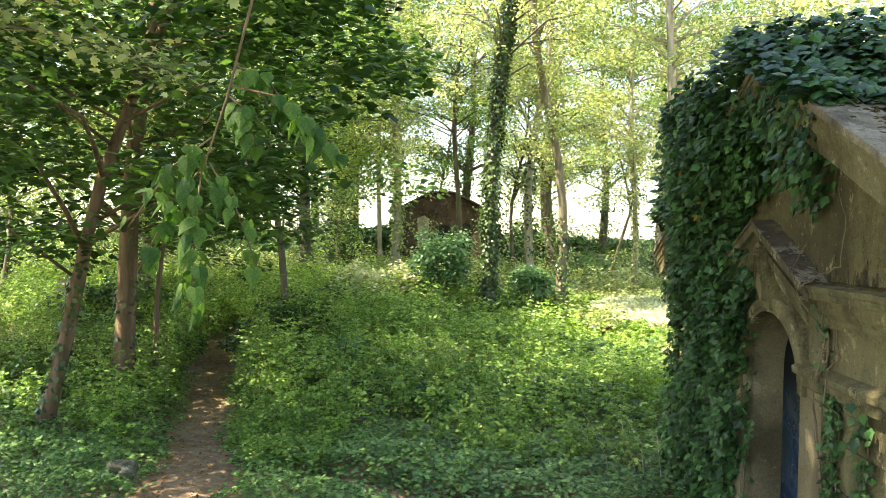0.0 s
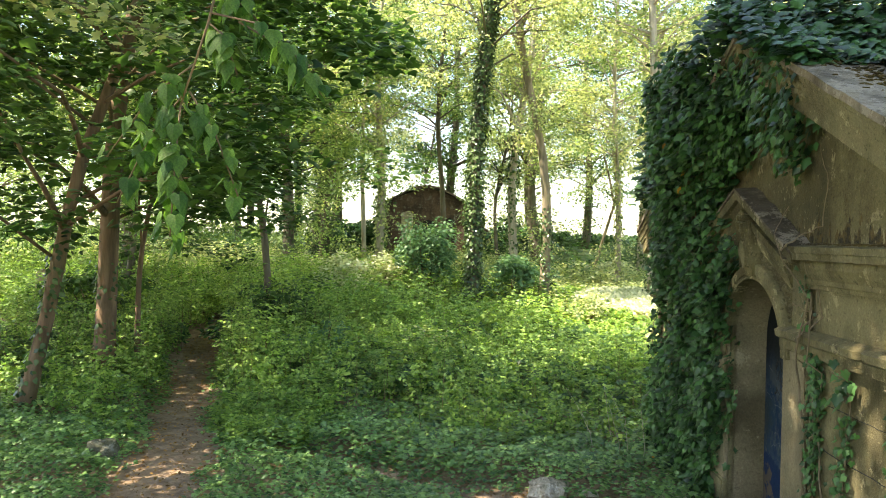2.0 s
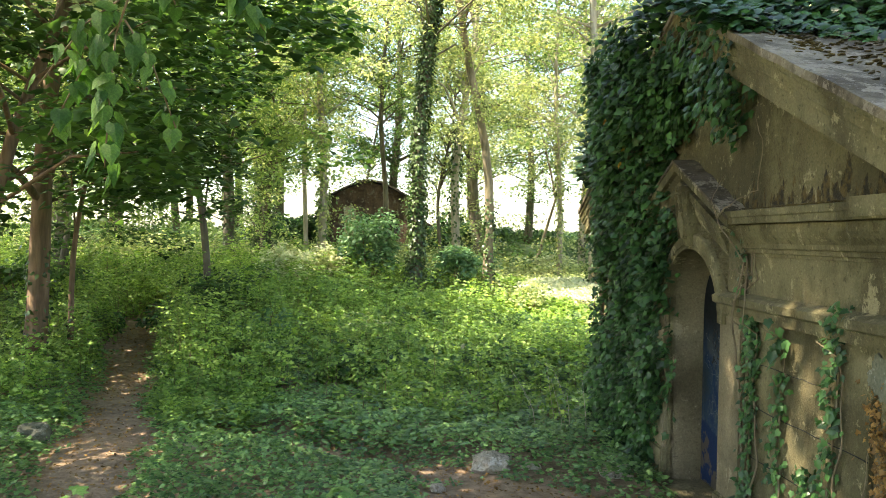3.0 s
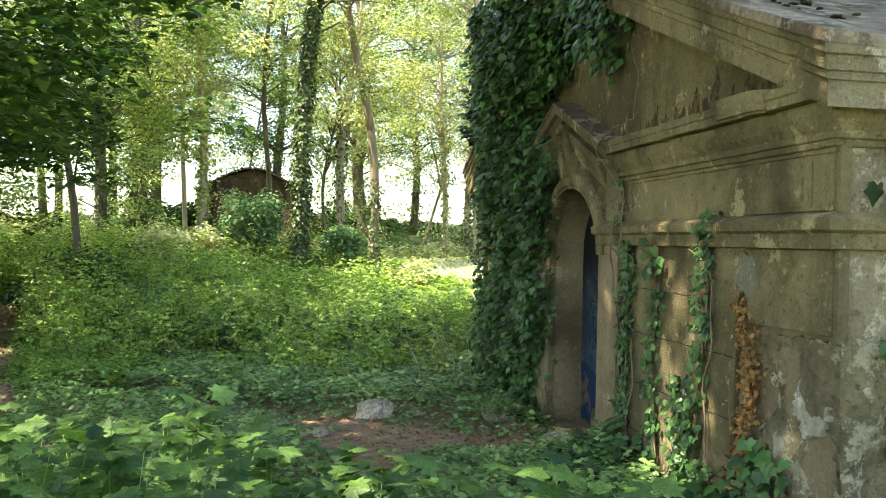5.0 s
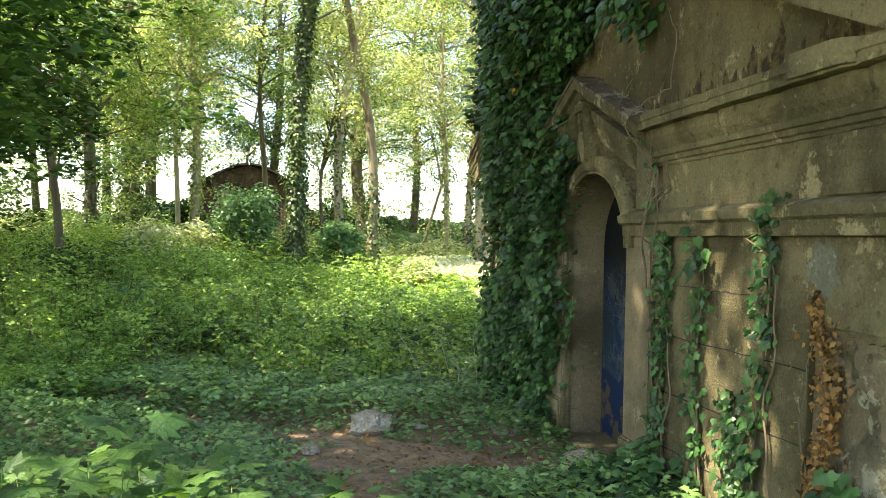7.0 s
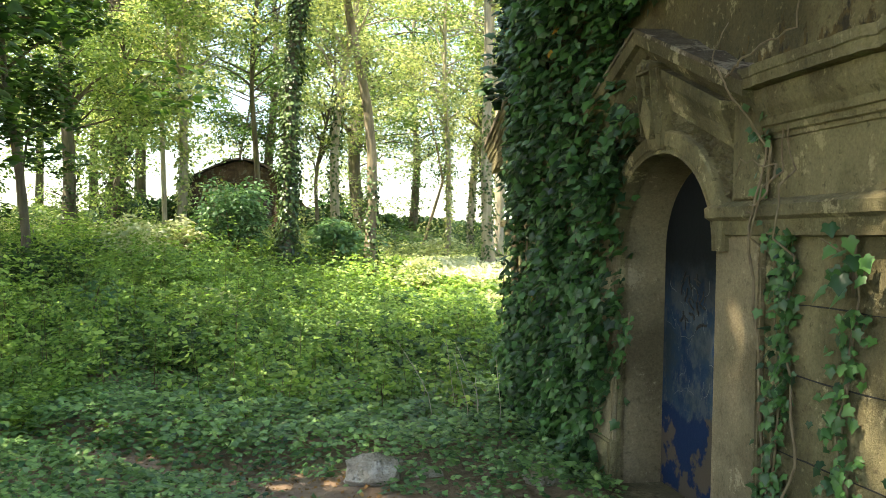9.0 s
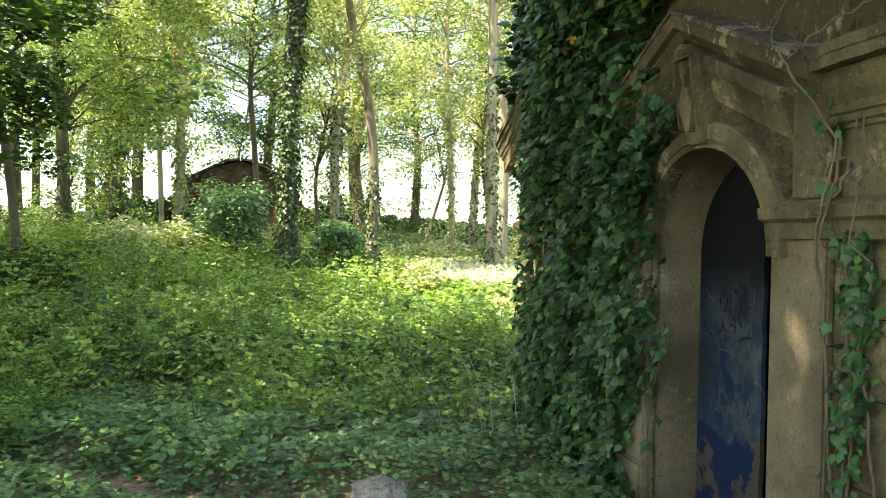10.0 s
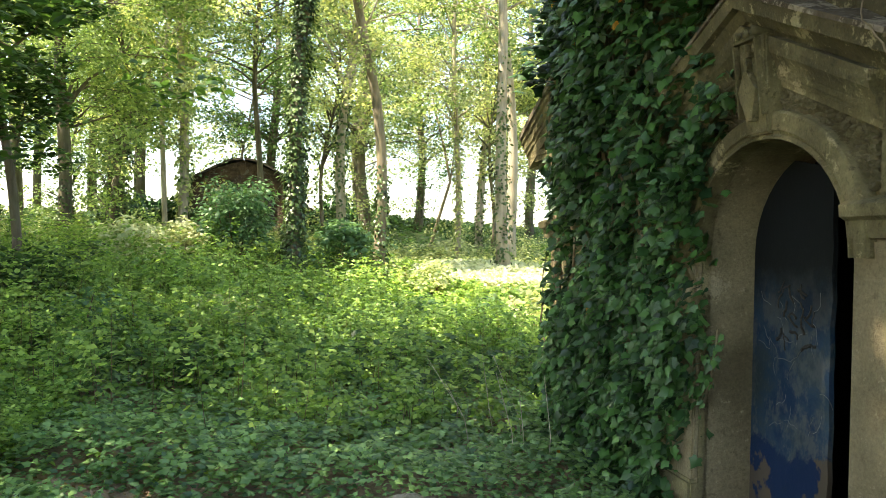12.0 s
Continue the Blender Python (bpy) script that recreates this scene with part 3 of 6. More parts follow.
        sweep(bm, [[(-p, 6.55 + (u_end - 6.55) * k / 6, top_z + (end_z - top_z) * k / 6 + h) for p, h in gable] for k in range(7)])
        part("door_gable", bm, PLASTER, tomb, "small moulded gable over the door")
        bm = bmesh.new()
        sweep(bm, [[(-0.17, u, z), (0.0, u, z), (0.0, u, z + 0.03 + 0.02 * (k % 2)), (-0.17, u, z + 0.022)]
                   for k in range(9) for u, z in [(6.55 + (u_end - 6.55) * k / 8, top_z + 0.002 + (end_z - top_z) * k / 8)]])
        part("gable_slab", bm, ROOFING, tomb)
    # second moulding under the gable and the stippled spandrel
    for u_end in (5.67, 7.4):
        bm = bmesh.new()
        mould = [(0.0, 0.0), (-0.03, 0.0), (-0.034, 0.028), (-0.05, 0.034), (-0.053, 0.05), (-0.058, 0.058), (-0.062, 0.085), (-0.078, 0.12), (-0.1, 0.15), (-0.108, 0.185), (-0.11, 0.22), (0.0, 0.22)]
        sweep(bm, [[(p, u, z + h) for p, h in mould] for u, z in ((6.55, 2.335), (u_end, 2.335 - 0.42 * abs(6.55 - u_end)))])
        part("door_moulding", bm, PLASTER, tomb)
    bm = bmesh.new()
    step, verts = 0.0115, {}
    for a in range(-82, 83):
        for b in range(0, 78):
            u, z = 6.44 + a * step, 1.6 + b * step
            if z < 2.345 - 0.42 * abs(u - 6.55) and ((u - OPEN_C) / (OPEN_R + 0.125)) ** 2 + ((z - SPRING) / (RISE + 0.105)) ** 2 > 1 and 5.7 < u < 7.4 and z > 1.74:
                verts[a, b] = bm.verts.new((-0.018 + rng.choice((-0.014, -0.004, 0.006, 0.014)), u + rng.uniform(-0.003, 0.003), z + rng.uniform(-0.003, 0.003)))
    for (a, b), v in verts.items():
        if (a + 1, b) in verts and (a, b + 1) in verts and (a + 1, b + 1) in verts:
            bm.faces.new((v, verts[a, b + 1], verts[a + 1, b + 1], verts[a + 1, b]))
    part("stippled_spandrel", bm, STIPPLE, tomb, "coarse stippled render panel")
    # archivolt
    bm = bmesh.new()
    prof = [(-0.001, -0.01), (0.0, 0.055), (0.008, 0.055), (0.02, 0.045), (0.035, 0.05), (0.04, 0.06), (0.11, 0.06), (0.12, 0.05), (0.13, -0.01)]
    rings = []
    for k in range(25):
        a = math.pi * k / 24
        rings.append([(-p, OPEN_C + (OPEN_R + r) * math.cos(a), SPRING + (RISE + r) * math.sin(a)) for r, p in prof])
    sweep(bm, rings)
    part("archivolt", bm, PLASTER, tomb, "moulded arch band round the doorway")
    # jamb pilasters
    for u0, u1 in ((OPEN_C - OPEN_R - 0.38, OPEN_C - OPEN_R + 0.0), (OPEN_C + OPEN_R, OPEN_C + OPEN_R + 0.3)):
        bm = bmesh.new()
        lo, hi = min(u0, u1), max(u0, u1)
        box(bm, -0.035, 0.005, lo, hi, -0.2, 1.572)
        bmesh.ops.bevel(bm, geom=list(bm.edges), offset=0.01, segments=2, affect="EDGES")
        part("jamb_pilaster", bm, PLASTER_JAMB, tomb)
        bm = bmesh.new()
        box(bm, -0.06, 0.004, lo - 0.02, hi + 0.02, -0.25, 0.3)
        bmesh.ops.bevel(bm, geom=list(bm.edges), offset=0.015, segments=2, affect="EDGES")
        part("jamb_base", bm, PLASTER, tomb)
    bm = bmesh.new()
    box(bm, -0.04, 0.004, 5.44, 5.68, 1.735, 2.2)
    bmesh.ops.bevel(bm, geom=list(bm.edges), offset=0.008, segments=1, affect="EDGES")
    part("upper_pilaster", bm, PLASTER, tomb)
    # frieze panels
    for u0, u1, z0, z1, d in ((3.3, 3.7, 1.762, 1.95, -0.027), (3.36, 3.64, 1.785, 1.89, -0.036)):
        bm = bmesh.new()
        box(bm, d, 0.004, u0, u1, z0, z1)
        part("frieze_panel", bm, PLASTER, tomb)
    # joints scored in the wall
    for k, (z, ua, ub) in enumerate(((1.29, 4.4, 5.44), (1.0, 3.95, 5.44), (0.67, 4.0, 5.44), (0.35, 4.02, 5.44))):
        bm = bmesh.new()
        pts = [(ua + (ub - ua) * j / 14, z + rng.uniform(-0.004, 0.004)) for j in range(15)]
        slab(bm, pts + [(u, zz + 0.003 + rng.uniform(0, 0.004)) for u, zz in pts[::-1]], -0.0025, 0.003)
        part("joint", bm, DARK, tomb, "dark open joint", "")
    # keystone
    bm = bmesh.new()
    kc = 6.44
    kd = [bm.verts.new(p) for p in ((-0.075, kc - 0.085, 2.04), (-0.075, kc + 0.085, 2.04), (0, kc + 0.085, 2.04), (0, kc - 0.085, 2.04),
                                    (-0.13, kc - 0.13, 2.47), (-0.13, kc + 0.13, 2.47), (0, kc + 0.13, 2.47), (0, kc - 0.13, 2.47))]
    for f in ((0, 1, 2, 3), (4, 7, 6, 5), (0, 4, 5, 1), (1, 5, 6, 2), (2, 6, 7, 3), (3, 7, 4, 0)):
        bm.faces.new([kd[i] for i in f])
    bmesh.ops.recalc_face_normals(bm, faces=bm.faces)
    bmesh.ops.bevel(bm, geom=list(bm.edges), offset=0.008, segments=2, affect="EDGES")
    key = part("keystone", bm, PLASTER, tomb, "carved tapering keystone with cross and hourglass")

    def front(z):
        return -0.075 - 0.055 * (z - 2.04) / 0.43
    for nm, u0, u1, z0, z1 in (("carved_cross", -0.012, 0.012, 2.33, 2.44), ("cross_arm", -0.035, 0.035, 2.38, 2.402),
                               ("frame_bar", -0.095, -0.083, 2.12, 2.45), ("frame_bar", 0.083, 0.095, 2.12, 2.45), ("frame_bar", -0.095, 0.095, 2.452, 2.464)):
        bm = bmesh.new()
        kk = [bm.verts.new((front(z) + o, kc + u, z)) for o in (-0.03, 0.004) for z in (z0, z1) for u in (u0, u1)]
        for f in ((0, 1, 3, 2), (4, 6, 7, 5), (0, 4, 5, 1), (1, 5, 7, 3), (3, 7, 6, 2), (2, 6, 4, 0)):
            bm.faces.new([kk[i] for i in f])
        bmesh.ops.recalc_face_normals(bm, faces=bm.faces)
        part(nm, bm, PLASTER, key)
    bm = bmesh.new()
    for lo, hi, w0, w1 in ((2.1, 2.18, 0.02, 0.05), (2.18, 2.24, 0.055, 0.07), (2.24, 2.32, 0.065, 0.012)):
        kk = [bm.verts.new((front(z) + o, kc + s * w, z)) for o in (-0.034, 0.004) for z, w in ((lo, w0), (hi, w1)) for s in (-1, 1)]
        for f in ((0, 1, 3, 2), (4, 6, 7, 5), (0, 4, 5, 1), (1, 5, 7, 3), (3, 7, 6, 2), (2, 6, 4, 0)):
            bm.faces.new([kk[i] for i in f])
    bmesh.ops.recalc_face_normals(bm, faces=bm.faces)
    part("carved_relief", bm, PLASTER, key)
    for k, (du, r) in enumerate(((-0.07, 0.024), (0.0, 0.022), (0.07, 0.024))):
        bm = bmesh.new()
        tube(bm, [(-0.155, kc + du, 2.49), (-0.09, kc + du * 0.9, 2.487), (-0.01, kc + du, 2.49)], [r, r * 0.8, r], 10)
        part("scroll", bm, PLASTER, key)
    # blocked doorway, threshold, dark chamber
    bm = bmesh.new()
    panel = [(6.41, -0.1)] + [(6.41 + 0.006 * math.sin(z * 23) + 0.003 * math.sin(z * 61), z) for z in [0.1 + 0.12 * k for k in range(16)]]
    slab(bm, panel + [(7.1, 2.04), (7.1, -0.1)], 0.3, 0.325)
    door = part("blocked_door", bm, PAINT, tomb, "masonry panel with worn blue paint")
    r = random.Random(23)
    for k in range(44):
        dark_mark = k < 20
        u, z = (r.uniform(6.5, 6.86), r.uniform(1.02, 1.32)) if dark_mark else (r.uniform(6.46, 6.9), r.uniform(0.6, 1.25))
        a = r.uniform(0, math.pi)
        pts = []
        for _ in range(5):
            pts.append((0.2975, u, z))
            step_len = 0.022 if dark_mark else 0.03
            u, z, a = u + step_len * math.cos(a), z + step_len * math.sin(a), a + r.uniform(-0.9, 0.9)
        bm = bmesh.new()
        wide = r.uniform(0.004, 0.011) if dark_mark else 0.0014
        tube(bm, pts, [wide] * 5, 5)
        for v in bm.verts:
            v.co.x = 0.2975 + (v.co.x - 0.2975) * 0.15
        part("painted_mark" if dark_mark else "scratch", bm, DARK if dark_mark else SCRATCH, door, "dark daubed stroke" if dark_mark else "pale scratch in the paint")
    bm = bmesh.new()
    box(bm, -0.08, 0.46, OPEN_C - OPEN_R, OPEN_C + OPEN_R, -0.15, 0.035)
    bmesh.ops.bevel(bm, geom=list(bm.edges), offset=0.02, segments=2, affect="EDGES")
    part("threshold", bm, STIPPLE, tomb, "worn grey stone threshold")
    # chamber surfaces coloured near-black so the gap beside the panel stays dark
    bm = bmesh.new()
    box(bm, 0.48, DEEP, U0 + 0.36, U1 - 0.36, -0.1, 0.02)
    part("chamber_floor", bm, DARK, tomb)
    bm = bmesh.new()
    box(bm, 0.43, DEEP, U0 + 0.36, U1 - 0.36, 2.2, 2.28)
    part("chamber_ceiling", bm, DARK, tomb)
    for y0 in (U0 + 0.352, U1 - 0.36):
        bm = bmesh.new()
        box(bm, 0.43, DEEP, y0, y0 + 0.008, 0, 2.2)
        part("chamber_lining", bm, DARK, tomb)


build_tomb()
TM = tomb.matrix_world


def on_tomb(d, u, z):
    """World places from depth, run and height on the mausoleum."""
    pts = np.stack(np.broadcast_arrays(d, u, z), -1).astype(float)
    m = np.array(TM)
    return pts @ m[:3, :3].T + m[:3, 3]


# ---- ivy on the mausoleum ----
def ivy_cover(parent):
    at, fc, tip, sz = [], [], [], []
    OUT = np.array([-1.0, 0.03, 0.0])

    def add(p, f, t, s):
        at.append(p), fc.append(f), tip.append(t), sz.append(s)
    n = 25000
    u = RNG.uniform(6.5, 9.32, n)
    z = RNG.uniform(0.0, 4.05, n)
    edge = 7.02 + 0.1 * np.sin(z * 5.0) + 0.14 * np.sin(z * 2.1 + 1) - 0.12 * smooth(0.9, 0.3, z) - 0.16 * smooth(2.0, 2.3, z) - 0.55 * smooth(2.68, 3.15, z)
    lim = 3.95 - 0.1 * np.abs(u - 7.3)
    bulge = 0.12 + 0.3 * smooth(1.6, 3.1, z) * smooth(9.2, 8.0, u) * smooth(edge, edge + 1.0, u) + 0.06 * np.sin(u * 7 + z * 3) * np.sin(z * 6 + u)
    keep = (u < 9.32 - 0.17 * smooth(2.4, 2.1, z) * smooth(0.7, 1.0, z)) & (u > edge + RNG.normal(0, 0.05, n)) & (z < lim + RNG.normal(0, 0.08, n))
    u, z, bulge = u[keep], z[keep], np.maximum(bulge[keep], 0.06)
    lumps = np.array([noise.noise(Vector((a * 5.5, b * 1.7, 3))) + 0.5 * noise.noise(Vector((a * 13, b * 6, 8))) for a, b in zip(u, z)])
    dense = RNG.uniform(0, 1, len(u)) < 0.72 + 0.9 * lumps
    u, z, bulge, lumps = u[dense], z[dense], bulge[dense] + 0.16 * lumps[dense], lumps[dense]
    d = -(bulge + RNG.uniform(-0.16, 0.09, len(u)))
    p = on_tomb(d, u, z)
    add(p, OUT * 0.9 + [0, -0.35, 0.8] + jitter(len(p), 0.6), np.array([-0.45, -0.1, -1.0]) + jitter(len(p), 0.6), RNG.uniform(0.04, 0.085, len(p)))
    # hanging over the pediment, thinning towards the roof edge
    n = 3600
    u, z = RNG.uniform(5.3, 7.2, n), RNG.uniform(2.45, 3.75, n)
    low = 2.78 + 0.22 * smooth(5.6, 5.75, u) - 0.1 * smooth(6.0, 6.2, u) + 0.07 * np.sin(u * 19) + 0.35 * smooth(5.5, 5.25, u)
    keep = (z > low) & (z < np.array([rake_z(a) for a in u]) + 0.1) & ~((u > 6.12) & (u < 6.42) & (z < 3.35)) & (RNG.uniform(0, 1, n) < 0.35 + 0.65 * (np.sin(u * 31) > -0.3))
    u, z = u[keep], z[keep]
    p = on_tomb(-RNG.uniform(0.02, 0.26, len(u)), u, z)
    add(p, OUT + [0, -0.2, 0.35] + jitter(len(p), 0.35), np.array([-0.3, 0, -1.0]) + jitter(len(p), 0.5), RNG.uniform(0.045, 0.085, len(p)))
    # on the roof
    n = 15000
    u, d = RNG.uniform(4.3, 9.35, n), RNG.uniform(-0.4, 2.6, n)
    z0 = np.array([rake_z(a) for a in u])
    cover = u > 5.28 - 0.22 * d + 0.1 * np.sin(d * 6)
    u, d, z0 = u[cover], d[cover], z0[cover]
    thick = 0.12 + 0.28 * smooth(5.2, 6.3, u) + 0.1 * np.sin(u * 4 + d * 3)
    p = on_tomb(d, u, z0 + thick * RNG.uniform(0.3, 1.0, len(u)))
    add(p, np.array([-0.25, -0.45, 1.0]) + jitter(len(p), 0.3), np.array([-0.3, -0.8, -0.4]) + jitter(len(p), 0.6), RNG.uniform(0.07, 0.12, len(p)))
    # left flank
    n = 2500
    u, d, z = RNG.uniform(9.62, 9.8, n), RNG.uniform(0.5, 2.5, n), RNG.uniform(0, 2.9, n)
    add(on_tomb(d, u, z), np.array([0, 1.0, 0.3]) + jitter(n, 0.3), np.array([0, 0, -1.0]) + jitter(n, 0.4), RNG.uniform(0.06, 0.1, n))

    def strand(pts, width, count, s0=0.03, s1=0.065, out=0.05):
        """Leaves along a climbing stem through pts of (u, z) on the front."""
        a = np.array(pts)
        k = RNG.uniform(0, len(a) - 1.001, count)
        i = k.astype(int)
        f = (k - i)[:, None]
        uz = a[i] * (1 - f) + a[i + 1] * f + RNG.normal(0, width, (count, 2)) * [1, 0.6]
        p = on_tomb(-RNG.uniform(0.015, out + 0.03, count), uz[:, 0], uz[:, 1])
        add(p, OUT + [0, -0.25, 0.4] + jitter(count, 0.4), np.array([0, 0, -1.0]) + jitter(count, 0.5), RNG.uniform(s0, s1, count))
        bm = bmesh.new()
        path = [on_tomb(-0.015 - 0.01 * math.sin(j), uu, zz) for j, (uu, zz) in enumerate(pts)]
        tube(bm, path, [0.008 - 0.004 * j / len(path) for j in range(len(path))], 6)
        part("stem", bm, VINE, parent)
    strand([(5.3, 0.0), (5.33, 0.5), (5.28, 1.0), (5.24, 1.4), (5.3, 1.62)], 0.04, 430, 0.025, 0.052)
    strand([(5.45, 1.65), (5.4, 1.95), (5.5, 2.15)], 0.05, 26)
    strand([(4.9, 0.0), (4.85, 0.45), (4.9, 0.9), (4.83, 1.3)], 0.05, 210, 0.025, 0.055)
    strand([(4.86, 1.35), (4.84, 1.6)], 0.06, 16, 0.05, 0.085, 0.08)
    strand([(4.35, 0.2), (4.3, 0.7), (4.22, 1.2), (4.2, 1.6), (4.12, 1.75)], 0.04, 280, 0.025, 0.06, 0.07)
    strand([(4.6, 0.0), (4.5, 0.5), (4.5, 0.8)], 0.06, 170, 0.025, 0.06)
    strand([(3.75, -0.1), (3.7, 0.3), (3.62, 0.65)], 0.09, 150, 0.05, 0.085)
    strand([(3.3, -0.1), (3.25, 0.25)], 0.1, 50, 0.06, 0.1)
    strand([(6.98, 0.72), (6.86, 0.95), (6.84, 1.12)], 0.05, 34, 0.03, 0.06)
    strand([(6.72, 2.35), (6.66, 2.5), (6.7, 2.66)], 0.05, 26, 0.05, 0.085)
    # side wall strands
    for cx, z0, z1, cnt in ((0.29, 1.75, 2.3, 34), (0.31, 0.7, 1.25, 30), (0.3, 0.0, 0.35, 30), (0.6, 0.2, 2.3, 120)):
        p = on_tomb(RNG.normal(cx, 0.06, cnt), U0 - RNG.uniform(0.03, 0.2, cnt), RNG.uniform(z0, z1, cnt))
        add(p, np.array([0, -1.0, 0.4]) + jitter(cnt, 0.4), np.array([0, 0, -1.0]) + jitter(cnt, 0.5), RNG.uniform(0.06, 0.11, cnt))
    # heap at the wall's foot
    n = 2600
    u = RNG.uniform(2.2, 5.6, n)
    out = RNG.uniform(0.02, 0.9, n) ** 1.1
    h = 0.32 * np.exp(-out * 2.0) * (1 + 0.4 * np.sin(u * 5))
    p = on_tomb(-out, u, 0.02 + h * RNG.uniform(0.3, 1, n))
    add(p, np.array([-0.5, -0.2, 1.0]) + jitter(n, 0.35), np.array([-0.7, -0.3, -0.4]) + jitter(n, 0.6), RNG.uniform(0.06, 0.11, n))
    at, fc, tip, sz = (np.concatenate(v) for v in (at, fc, tip, sz))
    return at, fc, tip, sz


ivy = thing("ivy", (2.4, 8.2, 0), "dense dark green ivy climbing over the mausoleum front and roof", "ivy")
at, fc, tip, sz = ivy_cover(None)
for ob in [o for o in scene.objects if o.name.startswith("stem")]:
    ob.parent = ivy
    ob.matrix_parent_inverse = ivy.matrix_world.inverted()
first = np.nonzero((at[:, 1] > 5.6) & (at[:, 1] < 7.5) & (at[:, 0] < 2.5) & (at[:, 2] > 0.6) & (at[:, 2] < 2.6))[0][:300]
rest = np.setdiff1d(np.arange(len(at)), first)
leaves = foliage("ivy_leaves", LEAF_IVY, IVY5, at[rest] - np.array([2.4, 8.2, 0]), fc[rest], tip[rest], sz[rest], ivy)
for k in range(26):
    r = random.Random(k + 50)
    u, z = r.uniform(7.35, 9.2), r.uniform(0.1, 2.2)
    pts, rad = [], []
    for j in range(9):
        pts.append(Vector(on_tomb(-0.08 - 0.15 * float(smooth(1.4, 3.1, z)), u, z)) - Vector((2.4, 8.2, 0)))
        rad.append(0.012 - 0.001 * j)
        u, z = u + r.uniform(-0.12, 0.14), z + r.uniform(0.12, 0.26)
        if z > 3.6:
            break
    if len(pts) > 2:
        bm = bmesh.new()
        tube(bm, pts, rad, 5)
        part("vine_stem", bm, VINE, ivy)

# dead ivy in the broken render
n = 850
k = RNG.uniform(0, 1, n)
uz = np.stack([np.interp(k, [0, 0.15, 0.35, 0.6, 1], [3.88, 3.82, 3.76, 3.84, 3.93]), 1.33 - 1.2 * k], 1) + RNG.normal(0, 0.03, (n, 2)) * RNG.uniform(0.3, 2.4, (n, 1))
foliage("dead_ivy", LEAF_DEAD, IVY5, on_tomb(-RNG.uniform(-0.01, 0.05, n), uz[:, 0], uz[:, 1]), np.array([-1.0, 0, 0.2]) + jitter(n, 1.0),
        np.array([0, 0, -1.0]) + jitter(n, 0.6), RNG.uniform(0.012, 0.034, n), None, "withered orange-brown ivy hanging in the broken render", "stuff", "dead ivy")


# ---- trees ----
def tree(x, y, height, radius, lean=(0, 0), crown=(5, 10, 3), clusters=40, per=150, size=0.12, leaf=LEAF_POPLAR, bark=BARK_GREY,
         shape=DIAMOND, ivy_to=0.0, label="", limbs=6, kink=0.12, blob=0.7, shift=(0, 0), seed=1, base=None, keep=None, ivy_dense=260, ragged=5, twigs=40, flat=0.5, shaggy=0.16, ivy_leaf=None, sun_slits=False):
    """A tapered trunk with limbs and a crown of leaf clumps; lean is the top's offset from the foot."""
    r = random.Random(seed)
    g = np.random.default_rng(seed)
    z0 = float(ground_z(x, y)) - 0.1
    t = thing("tree", (x, y, z0), label, "tree")
    n = 14
    ph = r.uniform(0, 6)
    spine = []
    for i in range(n + 1):
        s = i / n
        spine.append(Vector((lean[0] * s + 1.7 * kink * math.sin(s * 6 + ph) * min(1, s * 3), lean[1] * s + kink * math.cos(s * 4 + ph) * min(1, s * 3), height * s)))
    rad = [radius * (1.35 if i == 0 else 1.0 - 0.75 * i / n) for i in range(n + 1)]
    bm = bmesh.new()
    tube(bm, spine, rad, 12, 0.07, r)
    part("trunk", bm, bark, t)

    def on_spine(z):
        s = max(0.0, min(0.999, z / height)) * n
        i = int(s)
        return spine[i].lerp(spine[i + 1], s - i)
    lo, hi, spread = crown
    if y > 20:
        lo -= 0.7
    cs = []
    while len(cs) < clusters:
        zz = r.uniform(lo, hi)
        a, q = r.uniform(0, 2 * math.pi), math.sqrt(r.random()) * spread * (0.65 + 0.35 * math.sin(math.pi * (zz - lo) / (hi - lo)))
        c = on_spine(zz) + Vector((q * math.cos(a) + shift[0], q * math.sin(a) + shift[1], 0))
        c.z = zz
        if keep is None or keep(c.x + x, c.y + y, c.z + z0):
            cs.append(c)
        elif r.random() < 0.02:
            cs.append(c)
    for k in range(0 if sun_slits and shift[1] > 1 else min(limbs, len(cs))):
        c = cs[k]
        start = on_spine(max(lo * 0.55, c.z - r.uniform(0.6, 1.8)))
        mid = start.lerp(c, 0.5) + Vector((r.uniform(-0.2, 0.2), r.uniform(-0.2, 0.2), r.uniform(0.0, 0.35)))
        bm = bmesh.new()
        tube(bm, [start, start.lerp(mid, 0.5) + Vector((0, 0, 0.06)), mid, c], [radius * 0.38, radius * 0.3, radius * 0.22, 0.012], 6, 0.05, r)
        part("limb", bm, bark, t)
    if len(cs) > limbs:
        bm = bmesh.new()
        for c in cs[limbs:limbs + twigs]:
            start = on_spine(c.z - r.uniform(0.2, 0.8))
            mid = start.lerp(c, 0.55) + Vector((r.uniform(-0.2, 0.2), r.uniform(-0.2, 0.2), r.uniform(0, 0.3)))
            tube(bm, [start, mid, c], [0.03, 0.02, 0.006], 4)
        part("fine_branching", bm, bark, t, kind="stuff")
    if y > 15:
        per, size, blob = int(per * 1.5), size * 0.87, blob * 0.85
    C = np.array(cs)
    if ragged and y > 16:
        low = C[g.integers(0, len(C), ragged)] * [1.0, 1.0, 0.0] + np.stack([g.normal(0, 0.3, ragged), g.normal(0, 0.3, ragged), lo - g.uniform(0.2, 2.2, ragged)], 1)
        C = np.concatenate([C, low])
    idx = g.integers(0, len(C), clusters * per)
    off = g.normal(0, 1, (len(idx), 3))
